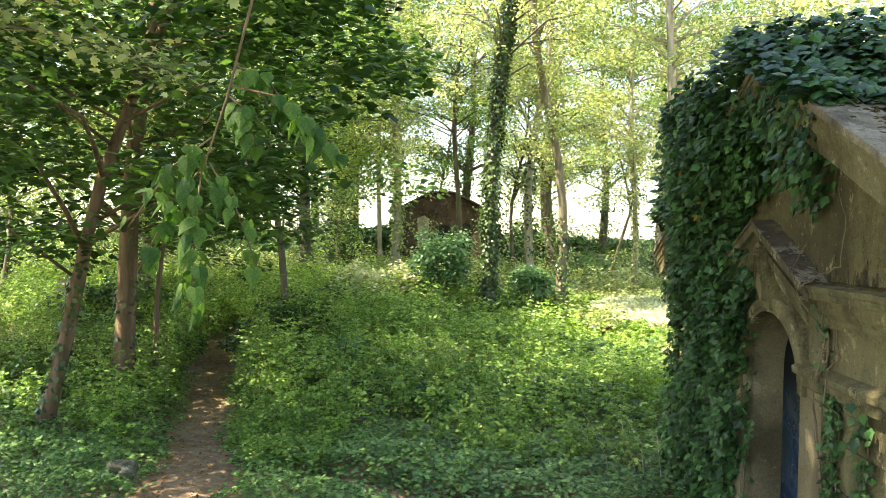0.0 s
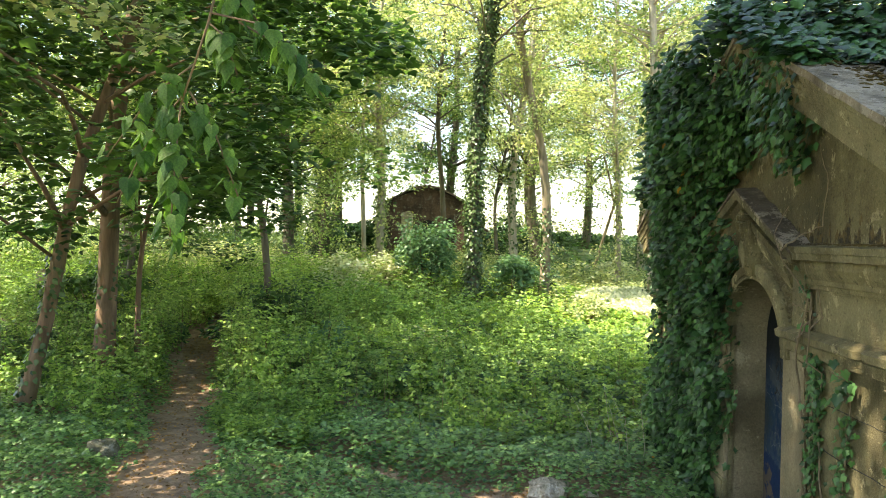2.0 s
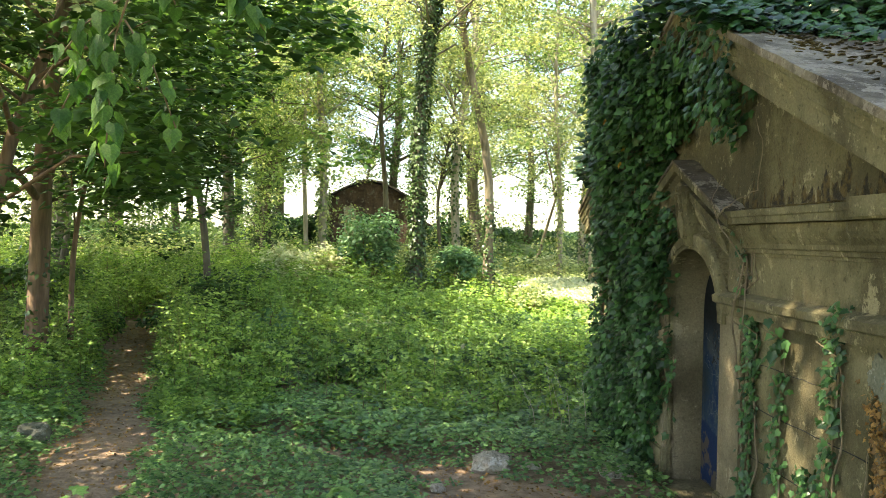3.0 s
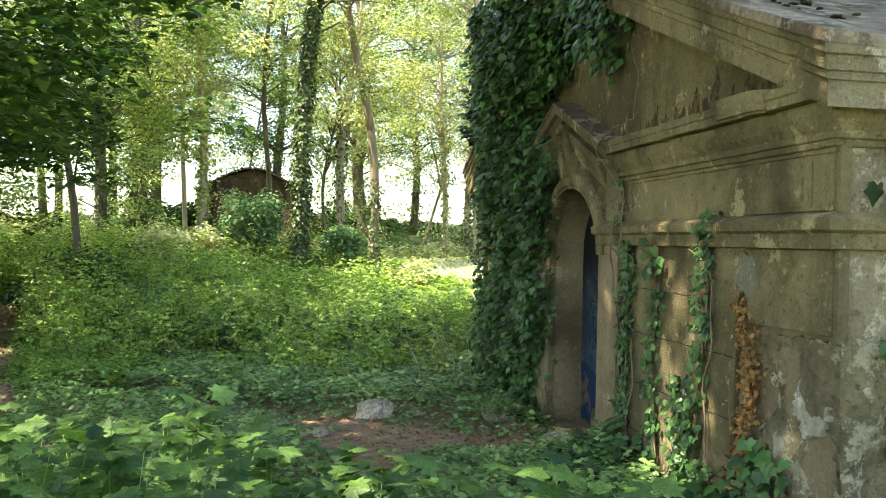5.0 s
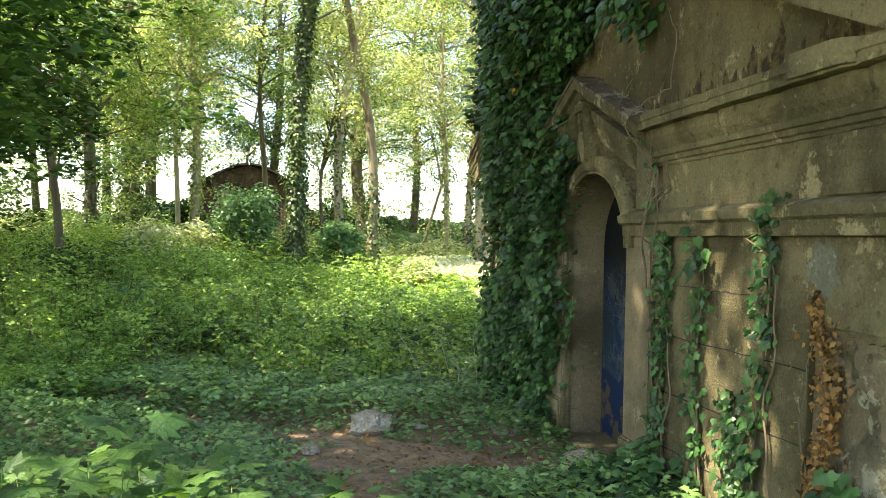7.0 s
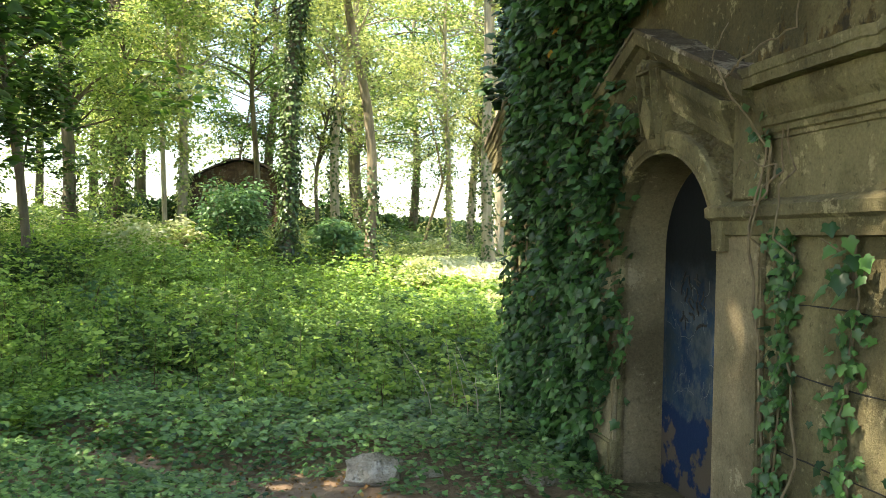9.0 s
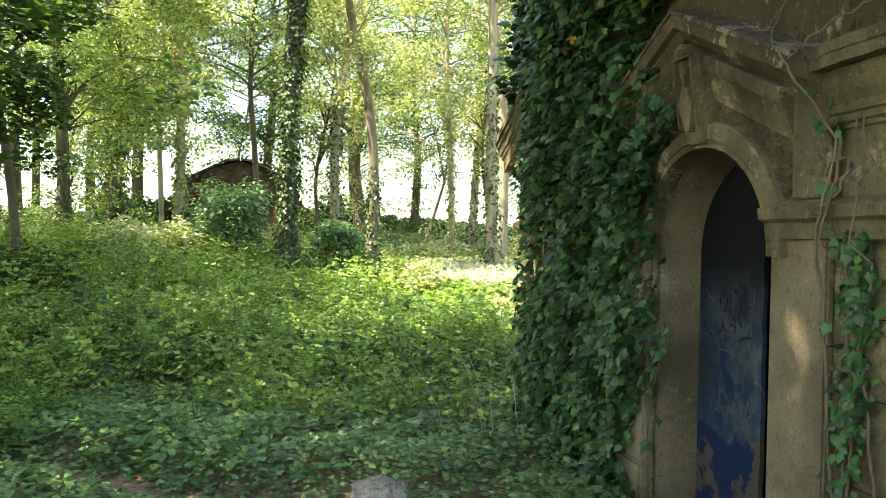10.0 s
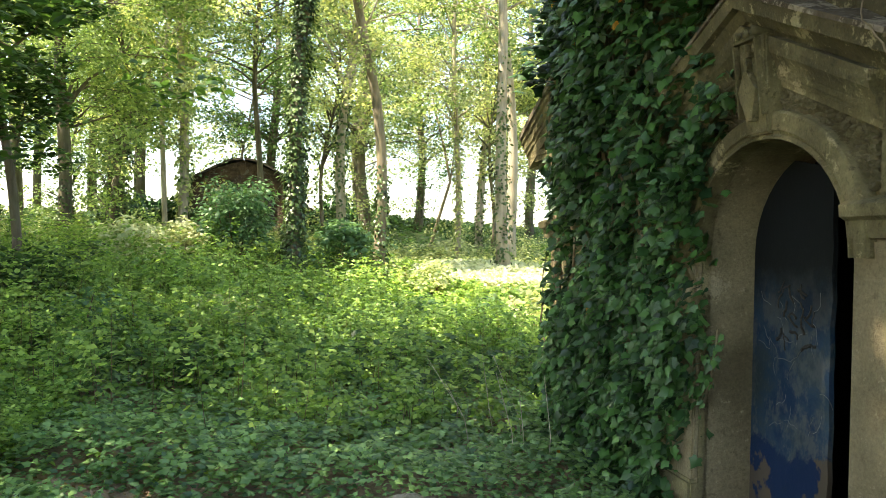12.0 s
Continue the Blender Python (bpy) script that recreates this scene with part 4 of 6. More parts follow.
    off = unit(off) * g.uniform(0.15, 1.0, (len(idx), 1)) ** 0.5 * np.array([1, 1, 0.5]) * blob
    p = C[idx] + off
    # leaves taken out along the sun's rays to lay set streaks on the front
    if sun_slits:
        world_p = p + [x, y, z0]
        run = (2.42 - world_p[:, 0]) / -SUN_DIR.x
        wu, wz = world_p[:, 1] - SUN_DIR.y * run, world_p[:, 2] - SUN_DIR.z * run
        slit = (np.abs(wu - 4.5 - 0.06 * wz) < 0.42) & (wz > -0.1) & (wz < 2.0) | (np.abs(wu - 5.66 + 0.25 * (wz - 1.0)) < 0.09) & (wz > 0.6) & (wz < 1.5)
        p, off = p[~slit], off[~slit]
    facing = np.array([0, 0, 1.0]) + g.normal(0, flat, p.shape) + off * flat
    tips = off * [1, 1, 0.2] + [0, 0, -0.35] + g.normal(0, 0.3, p.shape)
    foliage("crown", leaf, shape, p, facing, tips, g.uniform(0.7, 1.25, len(p)) * size, t)
    if ivy_to > 0:
        m = int(ivy_dense * ivy_to)
        zz = g.uniform(0.0, ivy_to, m) * g.uniform(0.75, 1.0, m)
        ax = np.array([on_spine(v) for v in zz])
        a = g.uniform(0, 2 * math.pi, m)
        rr = radius * (1 - 0.6 * zz / height) + np.where(g.uniform(0, 1, m) < 0.3, 1.0, 0.45) * g.uniform(0.0, shaggy, m) * (0.65 + 0.35 * np.sin(zz * 2.9 + 2 * a))
        o = np.stack([np.cos(a), np.sin(a), np.zeros(m)], 1)
        foliage("trunk_ivy", ivy_leaf or LEAF_TRUNK_IVY, OVAL, ax + o * rr[:, None], o + [0, 0, 0.7] + g.normal(0, 0.5, (m, 3)), o * 0.5 + np.array([0, 0, -0.8]) + g.normal(0, 0.5, (m, 3)),
                g.uniform(0.05, 0.095, m) * (1.3 if y > 24 else 1.0), t, "ivy climbing the trunk")
    return t


def near_left(x, y, z):
    """Room for the low dark canopy: it hangs lower towards the path's outer side."""
    px = x / y
    el = (z - 2.5) / y
    if abs(px - (-0.49 + 0.26 * (z - 0.3) / y / 1.1)) < 0.035 and y < 11:
        return False
    if abs(px + 0.385) < 0.035 and y < 12.5 and el > 0.08:
        return False
    return -0.66 < px < -0.06 and el > (-0.035 if px < -0.4 else 0.0 if px < -0.2 else 0.12 + (px + 0.2) * 0.5)


tree(-5.0, 10.2, 9.0, 0.1, (2.4, 0.4), (2.1, 6.8, 2.9), 85, 80, 0.13, LEAF_MAPLE, BARK_BROWN, MAPLE_LITE, 2.6, "slender leaning young maple with low leaves and ivy",
     4, 0.1, 0.6, (0.5, -1.0), 11, keep=near_left, ivy_dense=110, ragged=0, twigs=8, flat=0.3)
tree(-5.0, 12.7, 11.0, 0.17, (0.8, 0.2), (2.4, 8.2, 4.4), 125, 85, 0.135, LEAF_MAPLE, BARK_BROWN, MAPLE_LITE, 2.2, "brown-barked maple beside the path with dappled trunk", 4, 0.08, 0.75, (0.8, -0.6), 12, keep=near_left, ivy_dense=90, twigs=8, flat=0.3)
tree(-3.3, 16.8, 9.0, 0.08, (-0.5, 0), (2.9, 8.2, 1.9), 85, 90, 0.12, LEAF_MAPLE, BARK_GREY, MAPLE_LITE, 1.5, "dark green maple with low-hanging sprays", 4, 0.1, 0.6, (-0.5, 0), 13, ivy_dense=60, twigs=8, flat=0.3)
tree(-4.58, 13.0, 6.0, 0.05, (0.35, 0.2), (3.4, 6, 1.4), 14, 80, 0.11, LEAF_MAPLE, BARK_BROWN, MAPLE_LITE, 1.0, "thin maple stem beside the larger one", 3, 0.06, 0.6, (0, 0), 48, ivy_dense=60, twigs=4)
tree(-9.5, 14.5, 10.0, 0.16, (0.5, 0), (4.0, 8.5, 3.6), 120, 85, 0.135, LEAF_MAPLE, BARK_BROWN, MAPLE_LITE, 0, "dark spreading maple behind the path", 5, 0.1, 0.8, (0, 0), 14, twigs=10, flat=0.3)
tree(-7.5, 20.5, 12.0, 0.18, (0.3, 0), (4.6, 11, 4.2), 110, 120, 0.15, LEAF_POPLAR, BARK_GREY, DIAMOND, 1.5, "grey-barked tree with a deep green crown", 8, 0.1, 0.85, (0, 0), 15)
tree(-4.2, 24, 12.0, 0.17, (0.2, 0), (4.2, 11, 3.6), 90, 130, 0.13, LEAF_POPLAR, BARK_GREY, DIAMOND, 2.0, "woodland tree with a mid-green crown", 7, 0.12, 0.8, (0, 0), 16)
tree(0.85, 18.8, 13.0, 0.15, (0.6, 0.2), (6.0, 12.5, 3.0), 60, 130, 0.11, LEAF_SUN_PAINTED, BARK_GREY, DIAMOND, 9.5, "tall trunk wrapped in dark ivy", 6, 0.1, 0.7, (0, 0), 17, ivy_dense=850, shaggy=0.26)
tree(2.62, 20.0, 13.0, 0.125, (-0.7, 0.3), (6.3, 12, 2.6), 45, 120, 0.1, LEAF_SUN_PAINTED, BARK_TAN, DIAMOND, 2.6, "slim tan trunk with a gentle bend", 6, 0.24, 0.7, (0, 0), 18, ivy_dense=300, shaggy=0.2)
tree(5.7, 26.0, 14.0, 0.09, (-0.1, 0.2), (5.2, 12, 2.2), 50, 120, 0.11, LEAF_SUN_PAINTED, BARK_PALE, DIAMOND, 6.5, "slim birch-like trunk dotted with small leaves", 5, 0.1, 0.7, (0, 0), 36, ivy_leaf=LEAF_SUN_PAINTED, ivy_dense=130, shaggy=0.2)
tree(2.48, 26, 14.0, 0.15, (0.35, 0.3), (6.2, 13, 3.0), 60, 130, 0.12, LEAF_SUN_PAINTED, BARK_PALE, DIAMOND, 5.5, "pale-barked tree with light green leaves", 6, 0.2, 0.8, (0, 0), 19, ivy_dense=150, shaggy=0.25)
tree(5.3, 20.0, 15.0, 0.13, (-0.75, 0), (6.0, 13, 3.0), 60, 130, 0.12, LEAF_SUN_PAINTED, BARK_PALE, DIAMOND, 5.0, "straight pale trunk, ivy round the foot", 6, 0.1, 0.8, (0, 0), 20, ivy_dense=170, shaggy=0.2)
tree(6.62, 24.0, 15.0, 0.15, (-0.5, 0), (6.4, 13, 2.6), 50, 130, 0.12, LEAF_POPLAR, BARK_PALE, DIAMOND, 2.0, "tall pale slim trunk", 6, 0.16, 0.8, (0, 0), 21, ivy_dense=60)
tree(7.65, 31, 15.0, 0.14, (0.0, 0), (6.0, 13, 3.2), 60, 130, 0.14, LEAF_SUN_PAINTED, BARK_PALE, DIAMOND, 4.5, "birch-like tree with ivy-dotted pale trunk", 6, 0.12, 0.9, (0, 0), 22, ivy_dense=110)
tree(-3.97, 30, 13.0, 0.3, (-0.5, 0), (5.5, 12, 3.6), 70, 130, 0.14, LEAF_POPLAR, BARK_GREY, DIAMOND, 6.0, "thick grey tree clothed in dark ivy", 7, 0.12, 0.9, (0, 0), 23, ivy_dense=750, shaggy=0.5)
tree(-4.6, 40, 14.0, 0.27, (0.0, 0), (5.2, 12, 4.2), 80, 130, 0.15, LEAF_POPLAR, BARK_GREY, DIAMOND, 0, "thick dark trunk at the wood's edge", 7, 0.1, 0.95, (0, 0), 24)
tree(0.28, 28, 13.0, 0.1, (0.0, 0), (5.8, 12, 3.2), 60, 130, 0.13, LEAF_POPLAR, BARK_GREY, DIAMOND, 0, "slim grey tree before the ruin", 7, 0.14, 0.85, (0, 0), 25)
tree(0.72, 39, 13.0, 0.24, (0.0, 0), (5.0, 12, 3.4), 70, 130, 0.13, LEAF_MAPLE, BARK_GREY, DIAMOND, 6.0, "dark ivy-clad tree beside the ruin", 7, 0.12, 0.85, (0, 0), 26, ivy_dense=160)
tree(4.3, 34, 12.0, 0.28, (-0.9, 0), (4.6, 11, 3.6), 80, 130, 0.14, LEAF_POPLAR, BARK_GREY, DIAMOND, 2.6, "stout forked trunk leaning over the bank", 7, 0.25, 0.9, (0.8, 0), 27, ivy_dense=120)
tree(7.2, 40, 12.0, 0.2, (0, 0), (4.2, 11, 3.0), 60, 130, 0.14, LEAF_MAPLE, BARK_GREY, DIAMOND, 4.0, "dark tree on the bank", 7, 0.12, 0.9, (0, 0), 28, ivy_dense=120)
tree(11.5, 31, 14.0, 0.18, (0, 0), (4.5, 13, 3.6), 80, 130, 0.13, LEAF_SUN_PAINTED, BARK_PALE, DIAMOND, 3.0, "pale tree with hanging light leaves", 7, 0.12, 0.9, (0, 0), 29, ivy_dense=120)
tree(11.0, 20, 13.0, 0.2, (0, 0), (4.5, 12, 3.8), 90, 130, 0.13, LEAF_SUN_PAINTED, BARK_PALE, DIAMOND, 0, "leafy tree beyond the mausoleum", 7, 0.12, 0.9, (0, 0), 30)
tree(-9.5, 31, 14.0, 0.25, (0.4, 0), (4.6, 12, 4.4), 90, 130, 0.15, LEAF_SUN_PAINTED, BARK_GREY, DIAMOND, 3.0, "broad tree with sunlight painted into its yellow-green crown", 7, 0.12, 0.95, (0, 0), 31, ivy_dense=120)
tree(-14, 26, 14.0, 0.22, (0.4, 0), (4.0, 12, 4.6), 90, 130, 0.15, LEAF_POPLAR, BARK_GREY, DIAMOND, 2.0, "grey-trunked tree deep in the wood", 7, 0.12, 0.95, (0, 0), 32)
tree(-6.5, 40, 14.0, 0.2, (0.4, 0), (5.2, 12, 4.4), 80, 130, 0.16, LEAF_POPLAR, BARK_GREY, DIAMOND, 3.0, "tree at the far edge with dense crown", 7, 0.12, 0.95, (0, 0), 33, ivy_dense=120)
tree(-14, 38, 15.0, 0.25, (0, 0), (4.6, 13, 5), 90, 130, 0.17, LEAF_POPLAR, BARK_GREY, DIAMOND, 3.0, "far tree on the wood's edge", 7, 0.12, 1.0, (0, 0), 34, ivy_dense=120)
tree(-2.25, 27, 13.0, 0.08, (0.0, 0), (6.4, 12, 2.4), 45, 130, 0.12, LEAF_SUN_PAINTED, BARK_PALE, DIAMOND, 0, "thin straight young tree", 6, 0.1, 0.8, (0, 0), 35)
tree(-1.68, 25, 12.0, 0.13, (0.15, 0), (4.6, 12, 2.4), 60, 130, 0.115, LEAF_SUN_PAINTED, BARK_PALE, DIAMOND, 7.0, "pale trunk hung with climbing leaves coloured as if sunlit", 6, 0.1, 0.8, (0, 0), 51, ivy_dense=220, shaggy=0.4, ivy_leaf=LEAF_SUN_PAINTED)
tree(12.4, 40, 13.0, 0.22, (0, 0), (5.2, 12, 3.0), 60, 130, 0.14, LEAF_MAPLE, BARK_GREY, DIAMOND, 5.0, "dark straight tree on the bank", 6, 0.1, 0.8, (0, 0), 52, ivy_dense=160)
# mostly unseen trees added beside and behind the walker to shade clearing and front
tree(-4.6, 3.6, 11.5, 0.2, (1.0, 0), (5.8, 11, 4.3), 165, 135, 0.16, LEAF_MAPLE, BARK_GREY, DIAMOND, 0, "unseen broad tree added beside the clearing for shade", 6, 0.1, 0.95, (1.4, 0.6), 41, ragged=0, sun_slits=True)
tree(-2.9, 1.6, 11.0, 0.15, (0.4, 0.6), (6.6, 9.6, 3.0), 110, 150, 0.17, LEAF_MAPLE, BARK_GREY, DIAMOND, 0, "unseen leafy tree added to shade the mausoleum front", 6, 0.1, 0.8, (0.8, 2.6), 53, ragged=0, sun_slits=True)
tree(-9.4, 6.3, 12.0, 0.2, (0.3, 0), (4.5, 11, 3.6), 78, 135, 0.16, LEAF_MAPLE, BARK_GREY, DIAMOND, 0, "unseen tree added to shade the path", 6, 0.1, 0.9, (0.4, 0), 46, ragged=0)
tree(-8.4, 9.2, 10.0, 0.16, (0.4, 0), (3.4, 9, 3.0), 30, 120, 0.14, LEAF_MAPLE, BARK_BROWN, OVAL, 0, "dark maple leaning over the path, added for shade", 6, 0.1, 0.8, (0, 0), 47)
tree(-4, -4, 11.0, 0.2, (0, 0), (4.2, 10, 4.0), 70, 110, 0.16, LEAF_MAPLE, BARK_GREY, DIAMOND, 0, "unseen tree added behind the walker for shade", 6, 0.1, 1.0, (0, 0), 43)
tree(5, -5, 12.0, 0.2, (0, 0), (4.4, 11, 4.0), 70, 110, 0.16, LEAF_MAPLE, BARK_GREY, DIAMOND, 0, "unseen tree added behind the walker near the mausoleum", 6, 0.1, 1.0, (0, 0), 44)
tree(8.5, 11, 13.0, 0.2, (0, 0), (5, 12, 4.0), 80, 120, 0.14, LEAF_SUN_PAINTED, BARK_GREY, DIAMOND, 0, "tree standing behind the mausoleum", 6, 0.1, 1.0, (0, 0), 45)


for k, (tx, ty, th, lo, sp, lf) in enumerate(((-7.2, 19.5, 7, 3.4, 1.7, LEAF_SUN_PAINTED), (-10.8, 20, 7.5, 3.0, 2.0, LEAF_POPLAR), (-3.6, 27, 7, 2.2, 1.8, LEAF_POPLAR), (-8.7, 27, 7, 1.3, 2.2, LEAF_POPLAR),
                                              (-13.5, 30, 8, 1.2, 2.6, LEAF_POPLAR), (4.4, 37, 8, 3.2, 1.8, LEAF_SUN_PAINTED), (10.4, 38, 8, 2.6, 2.2, LEAF_SUN_PAINTED), (-5.8, 33, 8, 2.4, 2.2, LEAF_POPLAR),
                                              (7.8, 30, 8, 3.6, 1.5, LEAF_SUN_PAINTED), (-0.4, 38, 9, 4.6, 2.4, LEAF_MAPLE), (-18, 34, 9, 1.0, 3.5, LEAF_POPLAR), (2.2, 29, 8, 3.8, 1.5, LEAF_SUN_PAINTED))):
    tree(tx, ty, th, 0.07, (0.2, 0), (lo, th, sp), 34, 120, 0.14, lf, BARK_GREY, DIAMOND, 0, "slender understorey tree with leaves low down", 4, 0.15, 0.75, (0, 0), 200 + k)


pole = thing("leaning_pole", (6.2, 33, float(ground_z(6.2, 33)) - 0.1), "thin pale dead tree leaning among the trunks", "dead tree")
for pts, rad in (([(0, 0, 0), (0.4, 0, 1.4), (0.85, 0, 2.9), (0.65, 0.1, 4.0), (0.3, 0.1, 5.3), (-0.15, 0, 7.2)], [0.07, 0.06, 0.052, 0.045, 0.035, 0.015]),
                 ([(0.85, 0, 2.9), (1.0, 0, 4.2), (1.3, 0.1, 5.6)], [0.035, 0.025, 0.01])):
    bm = bmesh.new()
    tube(bm, pts, rad, 7, 0.1)
    part("trunk" if rad[0] > 0.05 else "limb", bm, BARK_TAN, pole)


# far wood, closing the tops between the trees
def far_wood():
    n_c = 620
    g = np.random.default_rng(91)
    a = g.uniform(-0.75, 0.95, n_c)
    y = g.uniform(42, 62, n_c)
    c = np.stack([a * y, y, g.uniform(5.4, 24, n_c)], 1)
    idx = g.integers(0, n_c, 95000)
    off = unit(g.normal(0, 1, (len(idx), 3))) * g.uniform(0.1, 1, (len(idx), 1)) ** 0.5 * [2.2, 2.2, 1.3]
    p = c[idx] + off
    # sunlight on these crowns sits in their pale leaf colour
    foliage("far_wood", LEAF_SUN_PAINTED, DIAMOND, p, np.array([0, -0.3, 1.0]) + g.normal(0, 0.5, p.shape), off + [0, 0, -0.4], g.uniform(0.2, 0.34, len(p)), None,
            "distant yellow-green tree crowns, sunlight put into the leaf colour", "stuff", "woods")
    bm = bmesh.new()
    r = random.Random(5)
    for k in range(16):
        yy = r.uniform(42, 60)
        xx = r.uniform(-0.7, 0.85) * yy
        z = float(ground_z(xx, yy))
        rr = r.uniform(0.1, 0.28)
        tube(bm, [(xx, yy, z - 0.2), (xx + r.uniform(-0.4, 0.4), yy, z + 5), (xx + r.uniform(-0.8, 0.8), yy, z + 12)], [rr, rr * 0.8, rr * 0.5], 6)
    part("far_trunks", bm, BARK_GREY, None, "distant dark tree trunks", "stuff")["category"] = "woods"


far_wood()


# ---- undergrowth ----
def scatter(n, x0, x1, y0, y1, g):
    """Places over a wedge seen from the path's start."""
    return g.uniform(x0, x1, n), g.uniform(y0, y1, n)


def clear_of(x, y, gap=0.0):
    inside = (x > 2.28 + 0.03 * y) & (y > 3.0) & (y < 9.6)
    return (path_gap(x, y) > gap) & ~inside


def patch(x, y, a, b, s):
    return 0.5 + 0.25 * (np.sin(x * a + 1.7 * np.sin(y * b)) + np.sin(y * a * 0.8 + 1.3 * np.sin(x * b + s)))


g = np.random.default_rng(21)
# low ivy and herbs close by
n = 175000
y = 2.0 + 12.5 * g.uniform(0, 1, n) ** 0.8
x = g.uniform(-1, 1, n) * (1.6 + 0.62 * y) - 0.4
ok = clear_of(x, y, 0.0 + g.normal(0, 0.07, n))
x, y = x[ok], y[ok]
h = (0.05 + 0.13 * patch(x, y, 2.1, 1.5, 0) + 0.12 * patch(x, y, 6.3, 4.7, 1)) * smooth(-0.05, 0.35, path_gap(x, y)) + 0.02
p = np.stack([x, y, ground_z(x, y) + h * g.uniform(0.35, 1.0, len(x)) + 0.01], 1)
near = y < 10.0
for part_of, shape in ((near, IVY5), (~near, RHOMB)):
    q = p[part_of]
    foliage("ground_ivy", LEAF_GROUND, shape, q, np.array([0, -0.15, 1.0]) + g.normal(0, 0.27, q.shape), g.normal(0, 1, q.shape) * [1, 1, 0.2], g.uniform(0.027, 0.055, len(q)) * np.where(q[:, 1] > 8, 1.25, 1.0), None,
            "low carpet of ivy and small herbs", "stuff", "ground cover")



# unseen cover behind the walker, added to cut light bounced off bare soil
n = 26000
xb, yb = g.uniform(-11, 10, n), g.uniform(-9, 3.2, n)
ok = clear_of(xb, yb) & ((yb < 2.0) | (np.abs(xb) > 2.8))
xb, yb = xb[ok], yb[ok]
p = np.stack([xb, yb, ground_z(xb, yb) + g.uniform(0.02, 0.16, len(xb))], 1)
foliage("ground_ivy", LEAF_GROUND, RHOMB, p, np.array([0, 0, 1.0]) + g.normal(0, 0.3, p.shape), g.normal(0, 1, p.shape) * [1, 1, 0.2], g.uniform(0.09, 0.16, len(p)), None,
        "unseen low green ground cover added to cut bounced light", "stuff", "ground cover")


def herbs(n, region, height, size, mat, name, label, seed, density=None, layers=9, shape=RHOMB):
    """Upright weeds: stems with leaves in whorls, more open towards the top."""
    g = np.random.default_rng(seed)
    x0, x1, y0, y1 = region
    x, y = scatter(n, x0, x1, y0, y1, g)
    inview = (x > -0.66 * y - 1) & (x < 0.6 * y + 1) & clear_of(x, y, 0.12) & (np.hypot((x - 4.75) / 1.3, (y - 19.6) / 1.7) > 1)
    if density is not None:
        inview &= g.uniform(0, 1, n) < density(x, y)
    x, y = x[inview], y[inview]
    hh = height(x, y) * g.uniform(0.6, 1.2, len(x))
    base = np.stack([x, y, ground_z(x, y)], 1)
    lean = g.normal(0, 0.12, (len(x), 2))
    P, Fc, T, S = [], [], [], []
    for k in range(layers):
        s = (k + g.uniform(0.3, 1.0, len(x))) / layers
        a = g.uniform(0, 2 * np.pi, len(x))
        o = np.stack([np.cos(a), np.sin(a), 0.25 + 0 * a], 1)
        q = base + np.stack([lean[:, 0] * s * hh, lean[:, 1] * s * hh, s * hh], 1) + o * 0.05 * (1 - s[:, None] * 0.5) * (hh[:, None] / 0.5)
        P.append(q), Fc.append(np.array([0, 0, 1.0]) + o * 0.3 + g.normal(0, 0.25, q.shape)), T.append(o + g.normal(0, 0.2, q.shape)), S.append(g.uniform(0.7, 1.2, len(x)) * size * (1.15 - 0.5 * s))
    foliage(name, mat, shape, np.concatenate(P), np.concatenate(Fc), np.concatenate(T), np.concatenate(S), None, label, "stuff", "undergrowth")
    v = np.concatenate([base, base + [0.004, 0, 0], base + np.stack([lean[:, 0] * hh, lean[:, 1] * hh, hh], 1)])
    m = len(x)
    i = np.arange(m)
    me = bpy.data.meshes.new("stems")
    me.from_pydata(v.tolist(), [], np.stack([i, i + m, i + 2 * m], 1).tolist())
    me.materials.append(LEAF_WEED)
    tagged(new("weed_stems", me), "thin green weed stems", "undergrowth", kind="stuff")


